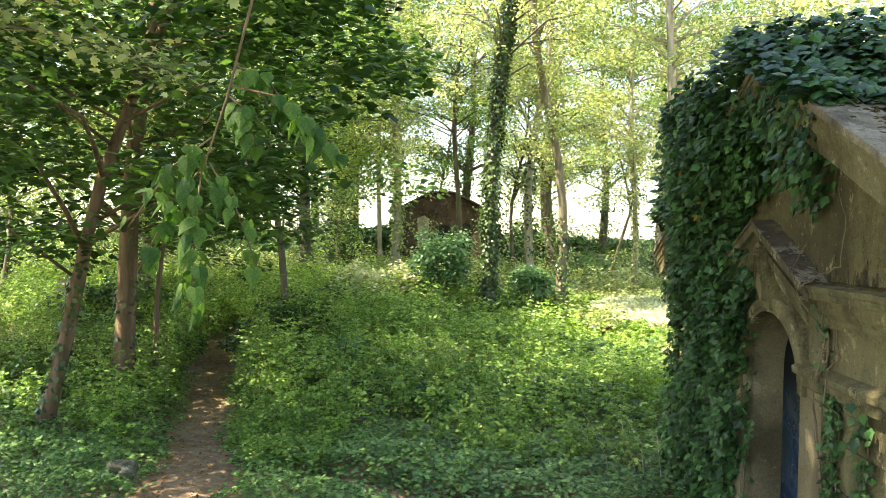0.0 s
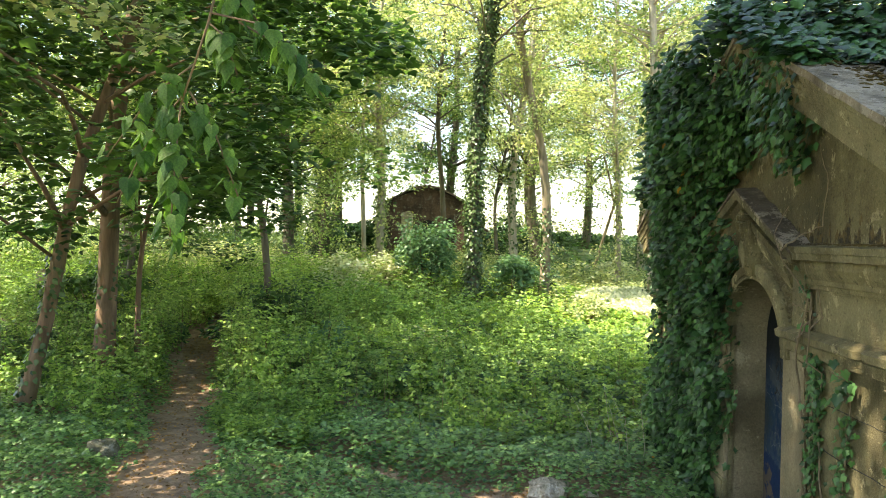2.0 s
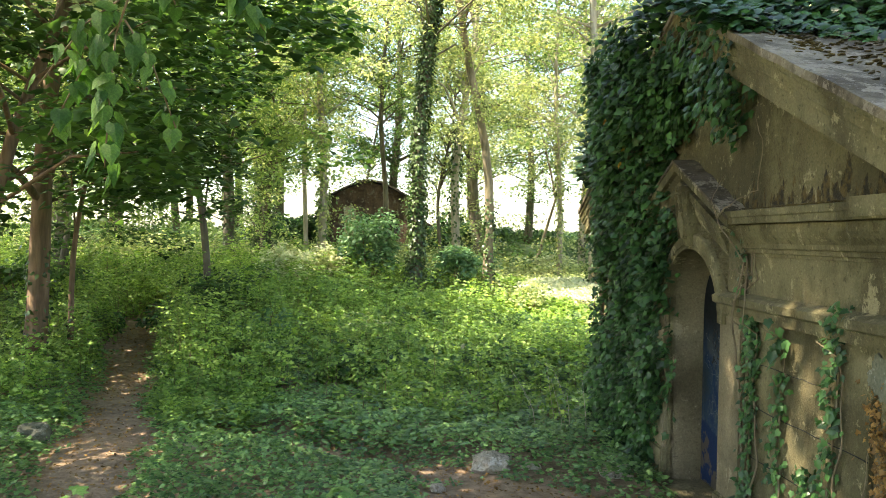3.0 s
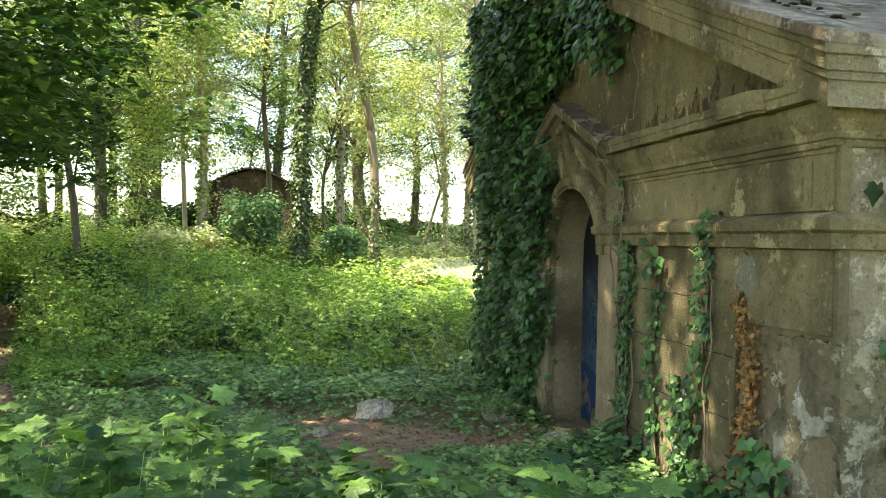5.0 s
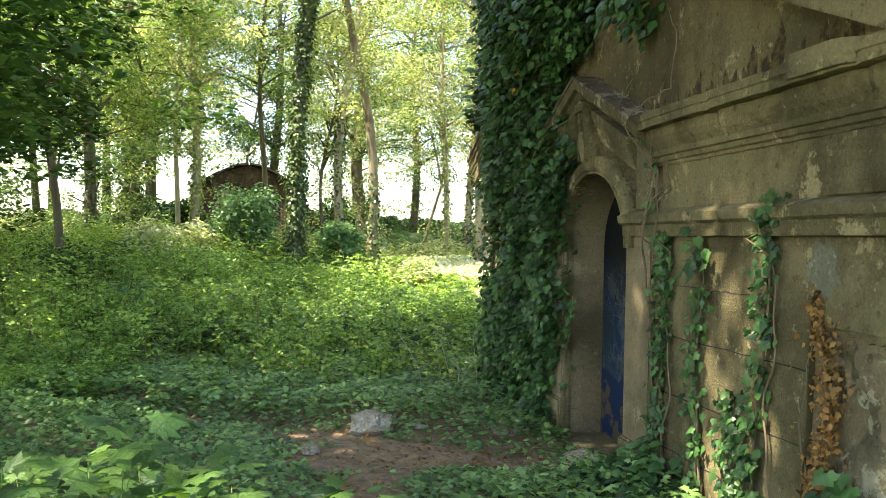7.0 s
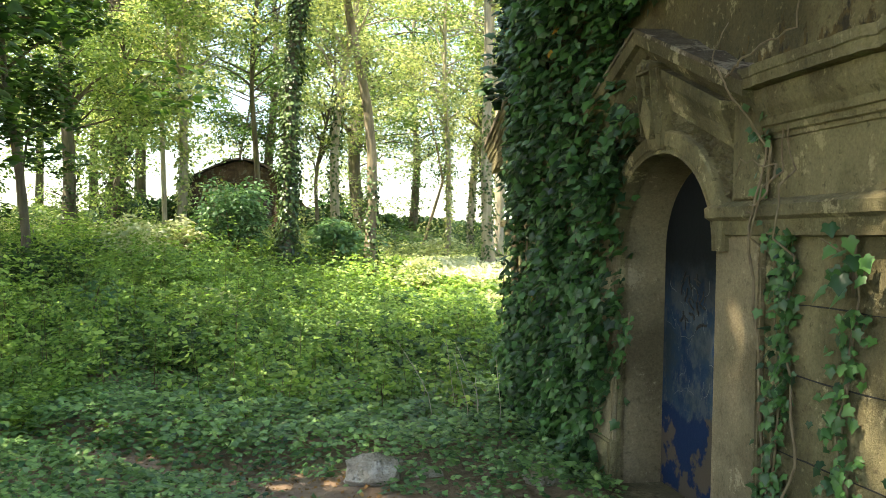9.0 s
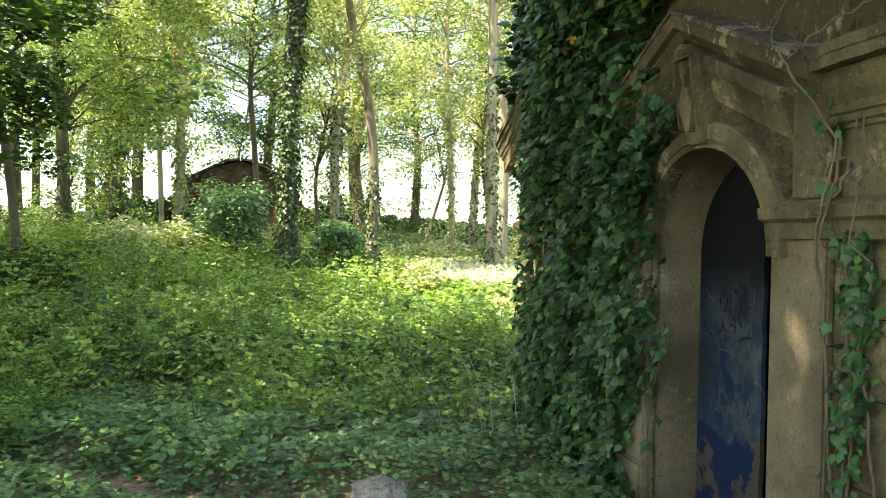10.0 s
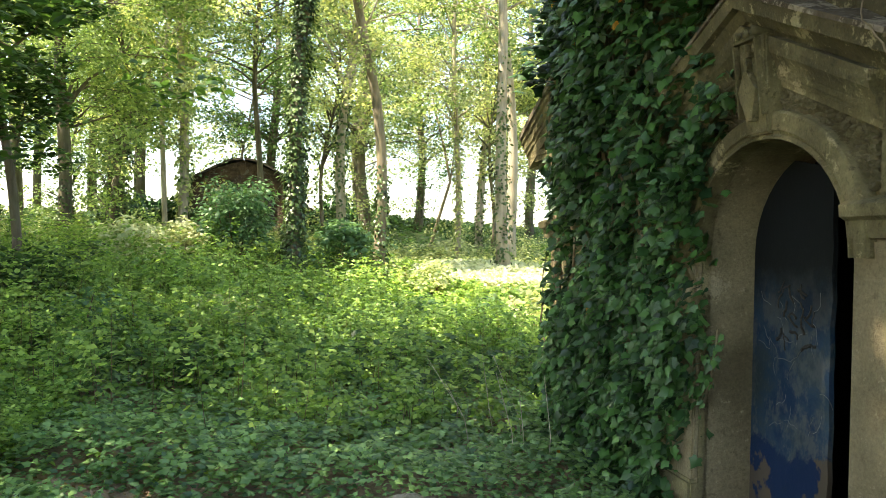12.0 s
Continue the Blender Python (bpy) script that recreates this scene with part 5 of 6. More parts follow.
def sprays(n_clumps, region, height, mat, name, label, seed, per=(7, 16), spread=0.3, leaf=0.06, density=None, tiers=7):
    """Clumps of upright stems bearing tiers of short level twigs set with paired leaflets."""
    g = np.random.default_rng(seed)
    x0, x1, y0, y1 = region
    cx, cy = scatter(n_clumps, x0, x1, y0, y1, g)
    seen = (cx > -0.62 * cy - 1) & (cx < 0.55 * cy + 1)
    if density is not None:
        seen &= g.uniform(0, 1, n_clumps) < density(cx, cy)
    cx, cy = cx[seen], cy[seen]
    ch = height(cx, cy) * g.uniform(0.55, 1.25, len(cx))
    own = np.repeat(np.arange(len(cx)), g.integers(*per, len(cx)))
    off = g.normal(0, spread, (len(own), 2)) * (0.5 + ch[own, None] * 0.5)
    x, y = cx[own] + off[:, 0], cy[own] + off[:, 1]
    ok = clear_of(x, y, 0.22) & (np.hypot((x - 4.75) / 1.3, (y - 19.6) / 1.7) > 1)
    x, y, own, off = x[ok], y[ok], own[ok], off[ok]
    hh = ch[own] * g.uniform(0.6, 1.1, len(x)) * np.exp(-(off ** 2).sum(1) * 1.2)
    base = np.stack([x, y, ground_z(x, y)], 1)
    lean = off * 0.35 + g.normal(0, 0.06, off.shape)
    P, Fc, T, S = [], [], [], []
    for k in range(tiers):
        s = 0.25 + 0.75 * (k + g.uniform(0, 1, len(x))) / tiers
        a = g.uniform(0, 2 * np.pi, len(x))
        along = np.stack([np.cos(a), np.sin(a), -0.12 + 0.25 * s], 1)
        side = np.stack([-np.sin(a), np.cos(a), 0 * a], 1)
        root = base + np.stack([lean[:, 0] * s * hh, lean[:, 1] * s * hh, s * hh], 1)
        reach = (0.1 + 0.16 * (1.1 - s)) * np.clip(hh, 0.35, 1.2) * g.uniform(0.8, 1.3, len(x))
        for j, (f, sd) in enumerate(((0.35, 1), (0.45, -1), (0.75, 1), (0.85, -1), (1.0, 0))):
            q = root + along * (reach * f)[:, None]
            P.append(q), Fc.append(np.array([0, 0, 1.0]) + along * 0.3 + [0, -0.2, 0] + g.normal(0, 0.38, q.shape)), T.append(side * sd + along * (0.5 if sd else 1.0)), S.append(g.uniform(0.8, 1.2, len(x)) * leaf)
    foliage(name, mat, RHOMB, np.concatenate(P), np.concatenate(Fc), np.concatenate(T), np.concatenate(S), None, label, "stuff", "undergrowth")
    i, m = np.arange(len(x)), len(x)
    me = bpy.data.meshes.new("stems")
    me.from_pydata(np.concatenate([base, base + [0.008, 0, 0], base + np.stack([lean[:, 0] * hh, lean[:, 1] * hh, hh], 1)]).tolist(), [], np.stack([i, i + m, i + 2 * m], 1).tolist())
    me.materials.append(BARK_BROWN)
    tagged(new("weed_stems", me), "thin brown sapling stems", "undergrowth", kind="stuff")


herbs(1300, (-7, 4, 8.5, 13.5), lambda x, y: 0.1 + 0.5 * smooth(7.5, 12, y) * patch(x, y, 1.6, 1.2, 2) ** 2, 0.088, LEAF_WEED, "weeds", "fresh green knee-high weeds", 31,
      lambda x, y: 0.1 + 0.9 * (patch(x, y, 1.3, 0.9, 1) > 0.5), layers=7)
sprays(38, (-6, 3.5, 9.0, 12.5), lambda x, y: 0.35 + 0.3 * smooth(8.5, 12, y), LEAF_WEED, "sprays", "loose knee-high green saplings over the ivy", 36, leaf=0.055, density=lambda x, y: 0.35 + 0.65 * (patch(x, y, 1.1, 0.8, 1) > 0.5))
sprays(290, (-8, 4.2, 12.3, 16.8), lambda x, y: (0.8 + 0.5 * smooth(-0.5, -3, x)) * np.where((x > 2.4) & (y > 13.5), 0.45, 1.0), LEAF_GOLD, "sprays", "waist-high yellow-green sapling clumps", 37, density=lambda x, y: 0.3 + 0.7 * smooth(-5.2, -4, x), leaf=0.05, tiers=10)
sprays(120, (-7, 4.2, 11.2, 15.5), lambda x, y: 0.6 + 0 * x, LEAF_WEED, "sprays", "bright green sapling clumps", 38, leaf=0.052, tiers=9)
sprays(110, (-8, 4, 11, 17), lambda x, y: 0.5 + 0 * x, LEAF_BANK, "sprays", "dark green low clumps between the saplings", 41, leaf=0.09, tiers=5)
sprays(430, (-11, 7, 16, 22), lambda x, y: np.where(x < 0.3, 1.15, np.where(x > 2.6, 0.3, 0.7)), LEAF_GOLD, "sprays", "head-high yellow-green sapling thicket", 39, leaf=0.062, tiers=10)
sprays(75, (-4.5, 1.8, 9.6, 15.0), lambda x, y: 1.3 + 0 * x, LEAF_GOLD, "sprays", "tall slender upright saplings in the ivy", 40, per=(1, 3), leaf=0.06, tiers=13)
sprays(60, (0.2, 2.6, 8.8, 14), lambda x, y: 0.8 + 0 * x, LEAF_GOLD, "sprays", "slender bright saplings beside the mausoleum", 42, per=(1, 4), leaf=0.055, tiers=10)
herbs(900, (-2.7, -1.3, 8.8, 11), lambda x, y: 0.28 + 0 * x, 0.07, LEAF_WEED, "weeds", "bright green nettles beside the path", 34)
herbs(6500, (-10, 11, 12, 19.5), lambda x, y: (0.2 + 0.4 * patch(x, y, 1.3, 0.9, 3)) * np.where((x > 2.6) & (y > 14), 0.5, 1.0), 0.085, LEAF_WEED, "tall_weeds", "knee-high sunlit weeds", 32, shape=DIAMOND, layers=8)
herbs(11500, (-19, 19, 19, 34), lambda x, y: (0.25 + 0.7 * patch(x, y, 0.7, 0.5, 3)) * np.where((x > 3) & (y < 25), 0.5, 1.0), 0.15, LEAF_SUN_PAINTED, "far_weeds", "yellow-green thicket at the wood's edge", 33, shape=DIAMOND)
herbs(9000, (-32, 32, 28, 50), lambda x, y: 0.35 + 0.4 * patch(x, y, 0.4, 0.3, 3), 0.22, LEAF_BANK, "bank_growth", "dark green growth on the far bank", 35, shape=DIAMOND, layers=7)


def bush(x, y, w, h, n, size, mat, label, seed, name="bush", z_off=0.0, stems=6, shape=OVAL):
    g = np.random.default_rng(seed)
    r = random.Random(seed)
    z = float(ground_z(x, y))
    t = thing(name, (x, y, z), label, "bush")
    nc = 26
    c = unit(g.normal(0, 1, (nc, 3))) * g.uniform(0.3, 0.9, (nc, 1)) * [w / 2, w / 2, h * 0.45] + [0, 0, h * 0.52]
    for k in range(stems):
        bm = bmesh.new()
        e = Vector(c[k])
        tube(bm, [(r.uniform(-0.1, 0.1), r.uniform(-0.1, 0.1), -0.05), e * 0.5 + Vector((0, 0, 0.05)), e], [0.02, 0.014, 0.005], 5)
        part("stem", bm, BARK_BROWN, t)
    idx = g.integers(0, nc, n)
    off = unit(g.normal(0, 1, (n, 3))) * g.uniform(0.2, 1, (n, 1)) ** 0.5 * [w * 0.2, w * 0.2, h * 0.13]
    p = c[idx] + off
    p[:, 2] = np.maximum(p[:, 2], 0.02)
    foliage("leaves", mat, shape, p, np.array([0, 0, 1.0]) + off * 2 + g.normal(0, 0.4, p.shape), off + [0, 0, -0.2] + g.normal(0, 0.15, p.shape), g.uniform(0.7, 1.2, n) * size, t)
    return t


bush(-0.22, 20.6, 1.75, 2.3, 3400, 0.1, LEAF_BUSH, "rounded blue-green elder bush", 61)
bush(-2.6, 34.0, 1.8, 1.9, 1500, 0.2, LEAF_MAPLE, "tall dark shrub against the ruin", 75)
bush(1.9, 34.0, 1.8, 1.6, 1500, 0.2, LEAF_IVY, "dark ivy heap against the ruin", 76)
bush(-2.2, 20.0, 1.5, 1.3, 1500, 0.1, LEAF_PALE, "low bush with pale whitish flowers in the sun", 62, "flowering_bush")
bush(-1.3, 20.6, 1.1, 1.2, 1000, 0.1, LEAF_PALE, "pale flowering shrub catching the sun", 63, "flowering_bush")
bush(1.75, 19.5, 1.2, 1.5, 1600, 0.11, LEAF_BUSH, "grey-green shrub beside the ivy-clad trunk", 64)
bush(-3.6, 15.5, 1.4, 0.75, 1300, 0.09, LEAF_IVY, "dark glossy shrub beside the path", 65)
bush(6.1, 29, 1.8, 0.9, 1100, 0.13, LEAF_PALE, "pale flowering growth on the bank", 66, "flowering_bush")
bush(-4.0, 35, 3.6, 1.9, 2600, 0.2, LEAF_IVY, "dark overgrown mound beside the ruin", 67)
bush(3.2, 36, 3.6, 1.9, 2200, 0.2, LEAF_IVY, "dark overgrown shrub beside the ruin", 68)
for k in range(26):
    rr = random.Random(300 + k)
    by = rr.uniform(11.5, 27)
    bx = rr.uniform(-0.5, 0.36) * by
    if float(path_gap(bx, by)) > 0.8:
        w = rr.uniform(0.7, 1.5)
        bush(bx, by, w, w * rr.uniform(0.55, 0.9), int(420 * w), rr.uniform(0.08, 0.12), rr.choice((LEAF_WEED, LEAF_WEED, LEAF_BUSH, LEAF_MAPLE, LEAF_SUN_PAINTED)), "low leafy shrub growing among the weeds", 300 + k, "shrub", stems=3)
bush(-2.9, 16.1, 1.7, 1.35, 1500, 0.1, LEAF_MAPLE, "leafy green shrub round the foot of a maple", 71)
bush(-12, 22, 3.0, 1.8, 2200, 0.14, LEAF_MAPLE, "dark green shrub in the wood", 69)
bush(-6.9, 17.0, 2.2, 1.3, 1800, 0.11, LEAF_MAPLE, "green hazel-like shrub behind the path", 70)


# pool of sunlight on the ground, painted as pale grass blades
n = 9000
a, q = g.uniform(0, 2 * np.pi, n), 1.9 * np.sqrt(g.uniform(0, 1, n))
x, y = 4.75 + 0.75 * q * np.cos(a), 19.6 + q * np.sin(a)
p = np.stack([x, y, ground_z(x, y) + g.uniform(0.005, 0.28, n)], 1)
foliage("dry_grass", LEAF_PALE, DIAMOND, p, np.array([0, -0.4, 1.0]) + g.normal(0, 0.4, p.shape), g.normal(0, 1, p.shape) + [0, 0, 0.8], g.uniform(0.06, 0.14, n), None,
        "grass on an opening, coloured pale for the sunlight there", "stuff", "grass")
for k in range(20):
    rr = random.Random(700 + k)
    by = rr.uniform(37, 50)
    bx = (-0.62 + 1.2 * k / 19) * by + rr.uniform(-1.0, 1.0)
    if not -3.5 < bx < 3.0:
        w = rr.uniform(2.2, 5.0)
        bush(bx, by, w, rr.uniform(0.7, 1.3), int(500 * w), 0.22, rr.choice((LEAF_MAPLE, LEAF_BANK, LEAF_BANK, LEAF_POPLAR)), "dark green thicket on the far bank", 700 + k, "thicket", stems=2, shape=DIAMOND)


# ---- ruin ----
BRICK = plaster_material("dark_brick", (0.06, 0.034, 0.024), (0.13, 0.08, 0.055), (0.035, 0.025, 0.018), (0.2, 0.17, 0.14), 0.5, 12.0, 0.01)


def build_ruin():
    base = 1.5
    t = thing("ruined_vault", (-0.35, 34.8, base), "dark brick gabled vault, half hidden by trees", "ruin")
    turn = Matrix.Rotation(radians(90), 4, "Z")

    def lift(bm, name, mat, label="", kind=""):
        bmesh.ops.transform(bm, matrix=turn, verts=bm.verts)
        return part(name, bm, mat, t, label, kind)
    bm = bmesh.new()
    slab(bm, [(-1.8, -0.4), (1.8, -0.4), (1.8, 2.12), (0.9, 2.55), (0.0, 2.84), (-0.9, 2.55), (-1.8, 2.12)], 0.0, 0.4)
    lift(bm, "wall", BRICK, "dark brown weathered brick")
    bm = bmesh.new()
    slab(bm, [(-1.75, -0.4), (1.75, -0.4), (1.75, 2.1), (-1.75, 2.1)], 0.4, 4.5)
    lift(bm, "chamber", BRICK)
    for s in (-1, 1):
        bm = bmesh.new()
        sweep(bm, [[(-0.22, s * u, z), (4.6, s * u, z), (4.6, s * u, z + 0.07), (-0.22, s * u, z + 0.07)]
                   for u, z in ((0.02, 2.86), (0.5, 2.78), (0.95, 2.57), (1.5, 2.29), (2.1, 1.98))])
        lift(bm, "roof", ROOF_DARK, "dark mossy roof slab")
        bm = bmesh.new()
        slab(bm, [(s * 1.8, -0.4), (s * 3.1, -0.4), (s * 3.0, 0.9), (s * 2.4, 1.2), (s * 1.8, 1.9)], 0.1, 0.5)
        lift(bm, "wing_wall", BRICK)
    bm = bmesh.new()
    slab(bm, [(-0.22, 0.5), (0.2, 0.5), (0.24, 1.75), (-0.05, 1.86), (-0.25, 1.7)], -0.03, 0.01)
    for v in bm.verts:
        v.co.y -= -0.82
    lift(bm, "render_patch", STONE, "pale patch of render in the sun")
    # flat near-black plates stand in for shaded recesses in the wall
    for u0, u1, z0, z1 in ((-1.15, -0.75, 0.6, 1.6), (-0.3, 0.2, 0.5, 1.5)):
        bm = bmesh.new()
        slab(bm, [(u0, z0), (u1, z0), (u1, z1 - 0.1), ((u0 + u1) / 2, z1), (u0, z1 - 0.1)], -0.02, 0.01)
        lift(bm, "blind_opening", DARK, "dark plate painting the shade of a brick recess")


ROOF_DARK = plaster_material("dark_roof", (0.03, 0.027, 0.016), (0.06, 0.05, 0.035), (0.02, 0.02, 0.01), (0.1, 0.09, 0.06), 0.5, 12.0, 0.01)
build_ruin()
gr = np.random.default_rng(8)
n = 1500
x, y = gr.uniform(-2.6, 2.0, n), gr.uniform(34.4, 37, n)
zr = 4.42 - 0.43 * np.abs(x + 0.35)
keepers = gr.uniform(0, 1, n) < 0.04 + 0.8 * smooth(1.2, 2.2, np.abs(x + 0.2))
p = np.stack([x, y, zr + gr.uniform(-0.15, 0.1, n)], 1)[keepers]
foliage("roof_ivy", LEAF_IVY, DIAMOND, p, np.array([0, -0.4, 1.0]) + gr.normal(0, 0.5, p.shape), gr.normal(0, 1, p.shape), gr.uniform(0.1, 0.18, len(p)), None,
        "dark creeper over the ruin's roof", "stuff", "ivy")


twigs = thing("dry_twigs", (1.95, 8.4, 0), "thin pale dead stems standing in the ivy", "twig")
for k in range(7):
    rr = random.Random(900 + k)
    bx, by = rr.uniform(-0.25, 0.15), rr.uniform(-0.6, 0.7)
    bm = bmesh.new()
    tube(bm, [(bx, by, 0), (bx + rr.uniform(-0.1, 0.05), by, 0.3), (bx + rr.uniform(-0.25, 0.1), by + 0.05, rr.uniform(0.5, 0.75))], [0.004, 0.003, 0.0015], 5)
    part("twig", bm, BARK_PALE, twigs)


# ---- stones ----
def stone(x, y, z, sx, sy, sz, label, seed, name="stone", turn=0.0, mat=STONE, category="stone"):
    bm = bmesh.new()
    bmesh.ops.create_icosphere(bm, subdivisions=3, radius=1)
    for v in bm.verts:
        c = v.co.copy()
        v.co = Vector([math.copysign(abs(a) ** 0.7, a) for a in c]) * (1 + 0.28 * noise.fractal(c * 1.3 + Vector((seed, 0, 0)), 1.0, 2.0, 5))
        v.co = Vector((v.co.x * sx, v.co.y * sy, v.co.z * sz))
    ob = part(name, bm, mat, None, label)
    ob.matrix_world = pose(x, y, z, 0, 0, turn)
    ob["category"] = category
    return ob


stone(1.06, 7.48, 0.05, 0.18, 0.12, 0.09, "pale rough stone block lying at the dirt's edge", 1, turn=-12)
stone(1.42, 7.45, 0.02, 0.09, 0.07, 0.05, "small grey stone in the ivy", 2)
stone(2.15, 7.3, 0.03, 0.15, 0.1, 0.08, "grey stone beside the door jamb", 3)
stone(2.2, 5.85, 0.06, 0.13, 0.12, 0.12, "broken pale stone before the threshold", 4)
stone(-3.35, 8.55, 0.05, 0.16, 0.12, 0.11, "mossy grey stone in the ivy", 5, turn=20, mat=STONE_MOSSY)
stone(-1.75, 8.1, 0.03, 0.17, 0.12, 0.07, "flat grey stone beside the path", 6, mat=STONE_MOSSY)
stone(0.55, 6.9, 0.0, 0.06, 0.05, 0.035, "small pale stone on bare earth", 7)
bm = bmesh.new()
slab(bm, [(-0.17, -0.2), (0.17, -0.2), (0.16, 1.0), (0.05, 1.08), (-0.15, 1.02)], -0.06, 0.06)
bmesh.ops.bevel(bm, geom=list(bm.edges), offset=0.015, segments=2, affect="EDGES")
bmesh.ops.transform(bm, matrix=Matrix.Rotation(radians(90), 4, "Z"), verts=bm.verts)
gs = part("gravestone", bm, STONE, None, "upright weathered grave slab in the weeds")
gs["category"] = "gravestone"
gs.matrix_world = pose(-8.2, 17.6, float(ground_z(-8.2, 17.6)), 0, 4, 10)

# litter on the path
g = np.random.default_rng(5)
n = 26000
x, y = g.uniform(-5.2, 2.3, n), g.uniform(3, 17, n)
ok = (path_gap(x, y) < 0.12) & clear_of(x, y, -9)
x, y = x[ok], y[ok]
p = np.stack([x, y, ground_z(x, y) + g.uniform(0.008, 0.02, len(x))], 1)
foliage("leaf_litter", LEAF_DEAD, DIAMOND, p, np.array([0, 0, 1.0]) + g.normal(0, 0.35, p.shape), g.normal(0, 1, p.shape) * [1, 1, 0.1], g.uniform(0.02, 0.05, len(p)), None,
        "brown dead leaves and twigs on the soil", "stuff", "leaf litter")


# ---- hanging branch and saplings with leaves of their own ----
def leaf_mesh(name, shape, mat):
    V, F = shape
    me = bpy.data.meshes.new(name)
    me.from_pydata(V.tolist(), [], F.tolist())
    me.materials.append(mat)
    return me


def leaf_pose(p, facing, tip, size):
    f = Vector(facing).normalized()
    t = Vector(tip)
    t = (t - f * t.dot(f)).normalized()
    s = t.cross(f)
    m = Matrix((s, t, f)).transposed().to_4x4()
    return Matrix.Translation(p) @ m @ Matrix.Scale(size, 4)


def leafy(parent, mesh, stems, count, size, r, droop):
    """Leaves along stems (lists of points), each on its own short stalk place."""
    for _ in range(count):
        st = r.choice(stems)
        k = r.uniform(0.25, len(st) - 1.01) if droop else max(r.uniform(0.0, len(st) - 1.01), r.uniform(0.0, len(st) - 1.01))
        i = int(k)
        p = Vector(st[i]).lerp(Vector(st[i + 1]), k - i)
        out = Vector((r.gauss(0, 1), r.gauss(0, 1), r.gauss(0, 0.3))).normalized()
        ob = new("leaf", mesh)
        ob.parent = parent
        if droop:
            ob.matrix_local = leaf_pose(p + out * 0.04, out + Vector((0, -0.4, 0.35)), Vector((out.x * 0.3, out.y * 0.3, -1)), size * r.uniform(0.75, 1.2))
        else:
            ob.matrix_local = leaf_pose(p + out * 0.05, Vector((r.gauss(0, 0.28), r.gauss(-0.15, 0.28), 1)), out + Vector((0, 0, -0.25)), size * r.uniform(0.6, 1.15))


LIME_LEAF, MAPLE_LEAF = leaf_mesh("lime_leaf", HEART, LEAF_LIME), leaf_mesh("maple_leaf", MAPLE, LEAF_SAPLING)


def curling_stem(points, r0, seed):
    """A woody creeper stem wandering over the front, through points of (depth, run, height)."""
    r = random.Random(seed)
    pts = []
    for (d0, u0, z0), (d1, u1, z1) in zip(points, points[1:]):
        for q in range(6):
            f = q / 6
            pts.append(Vector(on_tomb(d0 + (d1 - d0) * f, u0 + (u1 - u0) * f + r.uniform(-0.012, 0.012), z0 + (z1 - z0) * f + r.uniform(-0.012, 0.012))) - Vector((2.4, 8.2, 0)))
    bm = bmesh.new()
    tube(bm, pts, [r0 * (1 - 0.7 * q / len(pts)) for q in range(len(pts))], 6)
    part("vine_stem", bm, VINE, ivy)


curling_stem([(-0.03, 5.36, 0.1), (-0.03, 5.42, 0.9), (-0.12, 5.4, 1.62), (-0.05, 5.38, 1.95), (-0.2, 5.46, 2.2), (-0.2, 5.6, 2.36), (-0.05, 5.7, 2.6)], 0.008, 1)
curling_stem([(-0.12, 5.4, 1.66), (-0.13, 5.25, 1.75), (-0.06, 5.3, 1.86), (-0.1, 5.5, 1.9), (-0.06, 5.62, 1.82)], 0.007, 2)
curling_stem([(-0.2, 5.48, 2.25), (-0.22, 5.3, 2.3), (-0.05, 5.2, 2.42), (-0.04, 5.15, 2.7), (-0.05, 5.3, 2.95)], 0.006, 3)
curling_stem([(-0.03, 4.95, 0.0), (-0.04, 5.15, 0.28), (-0.03, 5.45, 0.35), (-0.05, 5.6, 0.2)], 0.007, 4)
curling_stem([(-0.02, 3.95, -0.1), (-0.01, 3.9, 0.4), (-0.02, 3.97, 0.8), (-0.02, 3.86, 1.25)], 0.006, 5)


IVY_LEAF = leaf_mesh("ivy_leaf", IVY5, LEAF_IVY_ONE)
ORANGE_IVY = leaf_mesh("orange_ivy_leaf", IVY5, LEAF_ORANGE)
front = np.nonzero((at[:, 0] < 2.35) & (at[:, 1] > 6.9) & (at[:, 1] < 9.2) & (at[:, 2] < 3.4))[0]
for k in front[::max(1, len(front) // 7)]:
    ob = new("withered_leaf", ORANGE_IVY)
    ob.parent = ivy
    tagged(ob, label="withered orange ivy leaf")
    ob.matrix_local = leaf_pose(Vector(at[k]) - Vector((2.45, 8.2, 0)), (-1, -0.3, 0.4), tip[k], 0.06)
for u0, amp, seed in ((5.22, 0.05, 2), (5.32, 0.03, 5), (4.86, 0.04, 7), (4.18, 0.04, 9)):
    r = random.Random(seed)
    ph = r.uniform(0, 6)
    top_v = 2.3 if u0 > 5 else 1.6
    pts = [Vector(on_tomb(-0.03 - 0.1 * (1.55 < z < 1.8), u0 + amp * math.sin(z * 7 + ph) + 0.02 * math.sin(z * 17), z)) - Vector((2.4, 8.2, 0)) for z in np.arange(0.02, top_v, 0.07)]
    bm = bmesh.new()
    tube(bm, pts, [0.008 - 0.005 * q / len(pts) for q in range(len(pts))], 6)
    part("vine_stem", bm, VINE, ivy)
for k in first:
    ob = new("leaf", IVY_LEAF)
    ob.parent = ivy
    ob.matrix_local = leaf_pose(Vector(at[k]) - Vector((2.4, 8.2, 0)), fc[k], tip[k], float(sz[k]))


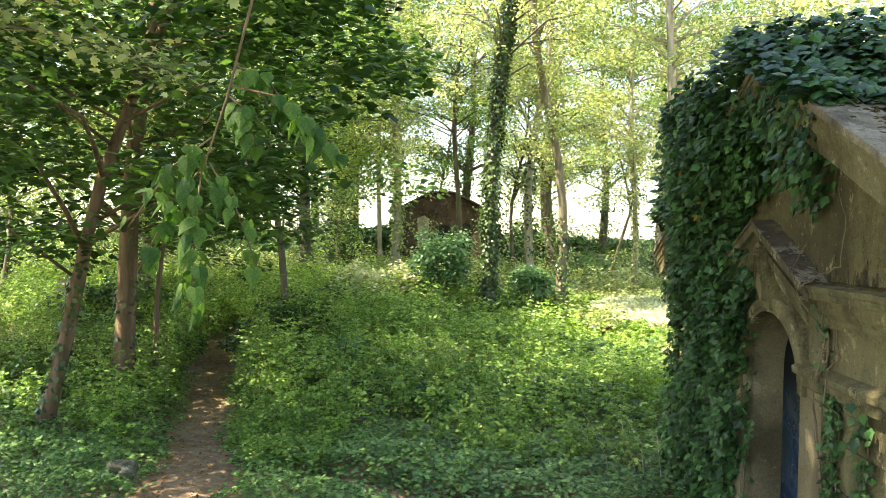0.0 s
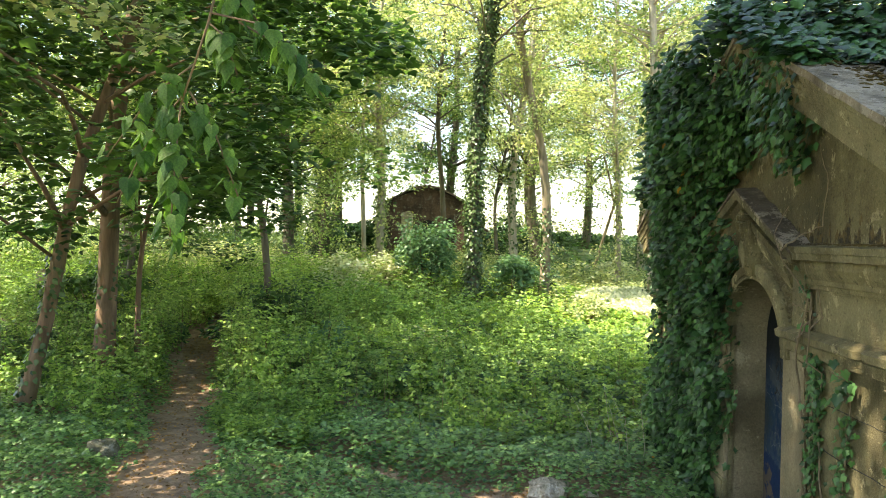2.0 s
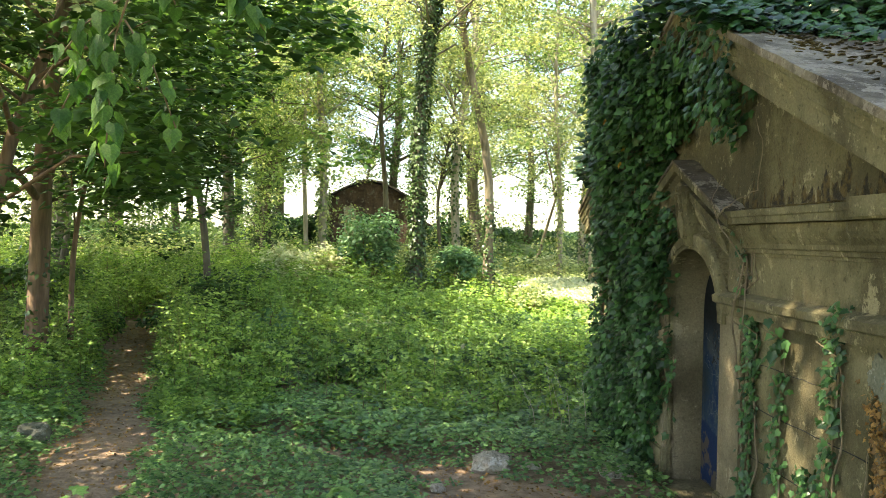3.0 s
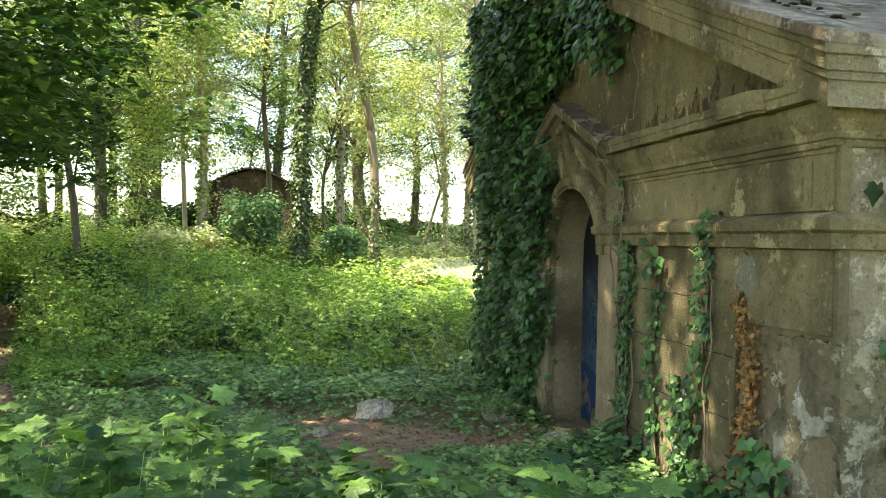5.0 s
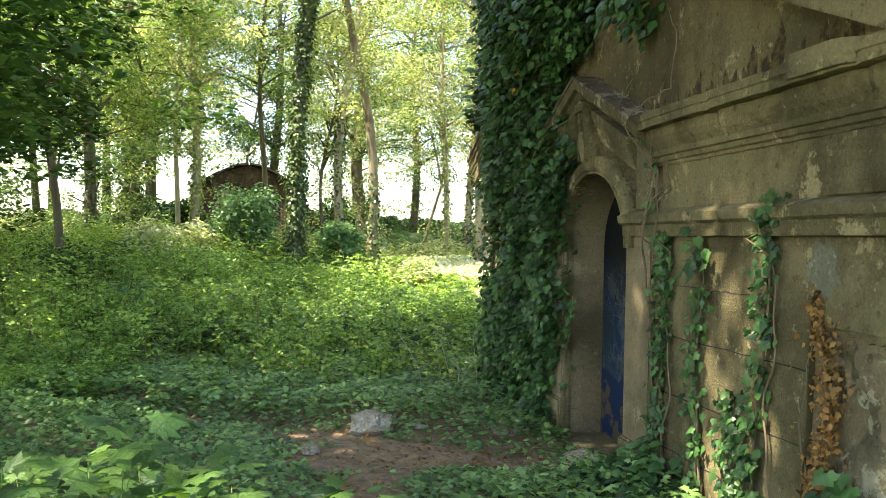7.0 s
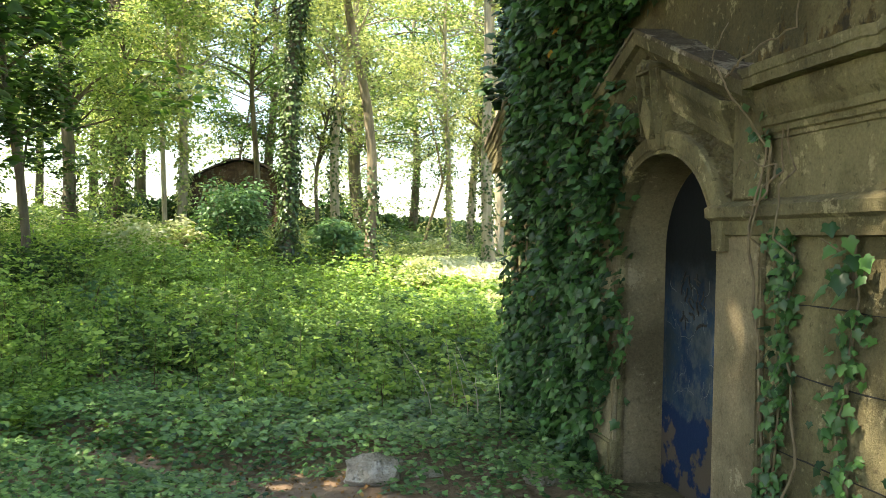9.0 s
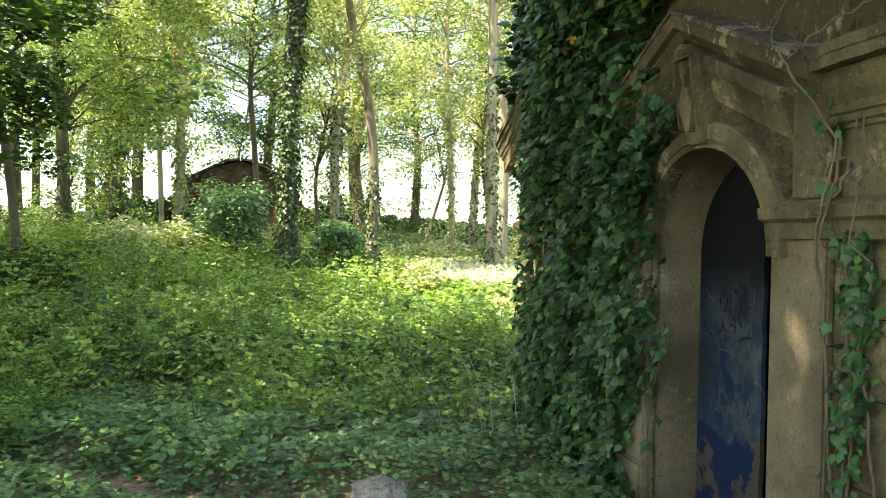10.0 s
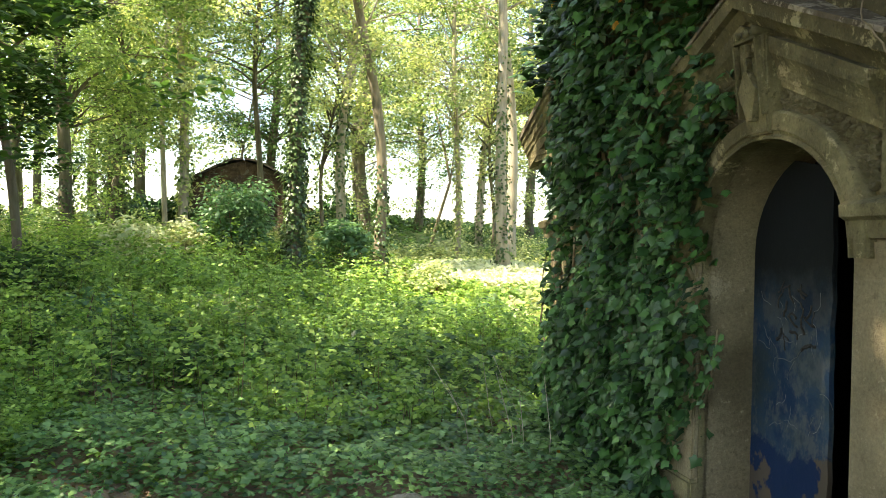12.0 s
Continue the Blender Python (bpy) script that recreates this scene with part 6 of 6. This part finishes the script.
def hanging_branch():
    r = random.Random(8)
    t = thing("hanging_branch", (-0.8, 3.0, 3.9), "lime branch hanging with large heart-shaped green leaves", "branch")
    main = [(0.12, 0.0, 1.0), (0.1, 0, 0.0), (0.08, 0.0, -0.5), (-0.01, 0, -0.87), (-0.1, 0, -1.15)]
    stems = [main]
    for k, (a, b) in enumerate((((0.0, 0, -0.82), (0.34, -0.05, -1.0)), ((0.02, 0.0, -0.75), (0.22, 0.1, -0.92)), ((0.1, 0.0, -0.85), (0.4, 0.1, -1.1)), ((0, 0, -0.86), (0.1, 0, -1.04)),
                                ((-0.08, 0, -1.1), (-0.34, 0.05, -1.5)), ((-0.1, 0, -1.15), (-0.1, -0.1, -1.62)), ((-0.07, 0, -1.1), (0.12, 0, -1.5)), ((-0.05, 0, -1.0), (-0.36, 0, -1.34)))):
        a, b = Vector(a), Vector(b)
        stems.append([tuple(a), tuple(a.lerp(b, 0.5) + Vector((0, 0, 0.05))), tuple(b)])
    for k, st in enumerate(stems):
        bm = bmesh.new()
        tube(bm, st, [(0.008 if k == 0 else 0.004) * (1 - 0.12 * j) for j in range(len(st))], 6)
        part("twig", bm, BARK_BROWN, t)
    leafy(t, LIME_LEAF, stems[1:], 150, 0.074, r, True)


hanging_branch()


def overhead_bough():
    """A thin maple bough reaching in overhead, yellow-green against the light."""
    r = random.Random(18)
    t = thing("overhead_bough", (-3.6, 5.2, 3.9), "thin bough with small yellow-green leaves overhead", "branch")
    ends = [((0, 0, 0), (1.1, 0.2, -0.1), (1.9, 0.3, -0.35)), ((0.2, 0.1, 0.1), (1.0, 0.1, 0.15), (2.4, 0.2, 0.3)), ((0, 0, 0), (0.7, -0.1, 0.25), (1.4, 0, 0.3))]
    g = np.random.default_rng(4)
    pts = []
    for st in ends:
        bm = bmesh.new()
        tube(bm, st, [0.016, 0.01, 0.004], 6)
        part("twig", bm, BARK_GREY, t)
        a = np.array(st)
        k = g.uniform(0.1, 1.999, 330)
        i = k.astype(int)
        pts.append(a[i] * (1 - (k - i)[:, None]) + a[i + 1] * (k - i)[:, None])
    p = np.concatenate(pts)
    p = p + g.normal(0, 1, p.shape) * [0.16, 0.16, 0.07]
    foliage("leaves", LEAF_SUN_PAINTED, MAPLE, p, np.array([0, -0.2, 1.0]) + g.normal(0, 0.4, p.shape), g.normal(0, 1, p.shape) * [1, 1, 0.3], g.uniform(0.04, 0.08, len(p)), t)


overhead_bough()


def sapling(x, y, h, count, size, seed, label="young maple sapling with broad lobed leaves"):
    r = random.Random(seed)
    z = float(ground_z(x, y))
    t = thing("sapling", (x, y, z), label, "sapling", "saplings in the foreground")
    stems = []
    for k in range(3):
        e = Vector((r.gauss(0, 0.14), r.gauss(0, 0.12), h * r.uniform(0.8, 1.0)))
        st = [(0.01 * k, 0.01 * k, 0), tuple(e * 0.5 + Vector((0, 0, 0.03))), tuple(e)]
        bm = bmesh.new()
        tube(bm, [st[0], st[1], tuple(e * 0.92)], [0.004, 0.003, 0.0015], 5)
        part("stem", bm, LEAF_WEED, t)
        stems.append([st[1], tuple(e.lerp(Vector(st[1]), 0.4)), st[2]])
    leafy(t, MAPLE_LEAF, stems, count, size, r, False)


places = random.Random(77)
for k in range(26):
    sx = places.uniform(-1.45, -0.15)
    sy = 2.35 + places.uniform(0, 1.1) + (0.2 if sx < -0.8 else 0)
    sapling(sx, sy, 0.5 + 0.13 * sy + places.uniform(-0.16, 0.06), 19, 0.105, 100 + k)
for k in range(9):
    sapling(places.uniform(-0.55, 0.2), places.uniform(3.45, 4.1), places.uniform(0.66, 0.86), 20, 0.105, 180 + k)
for k in range(9):
    sapling(places.uniform(0.74, 1.15), places.uniform(2.15, 2.7), places.uniform(0.7, 0.84), 12, 0.105, 140 + k)
for k in range(6):
    sapling(places.uniform(0.1, 0.6), places.uniform(3.4, 3.9), places.uniform(0.5, 0.6), 15, 0.11, 160 + k)
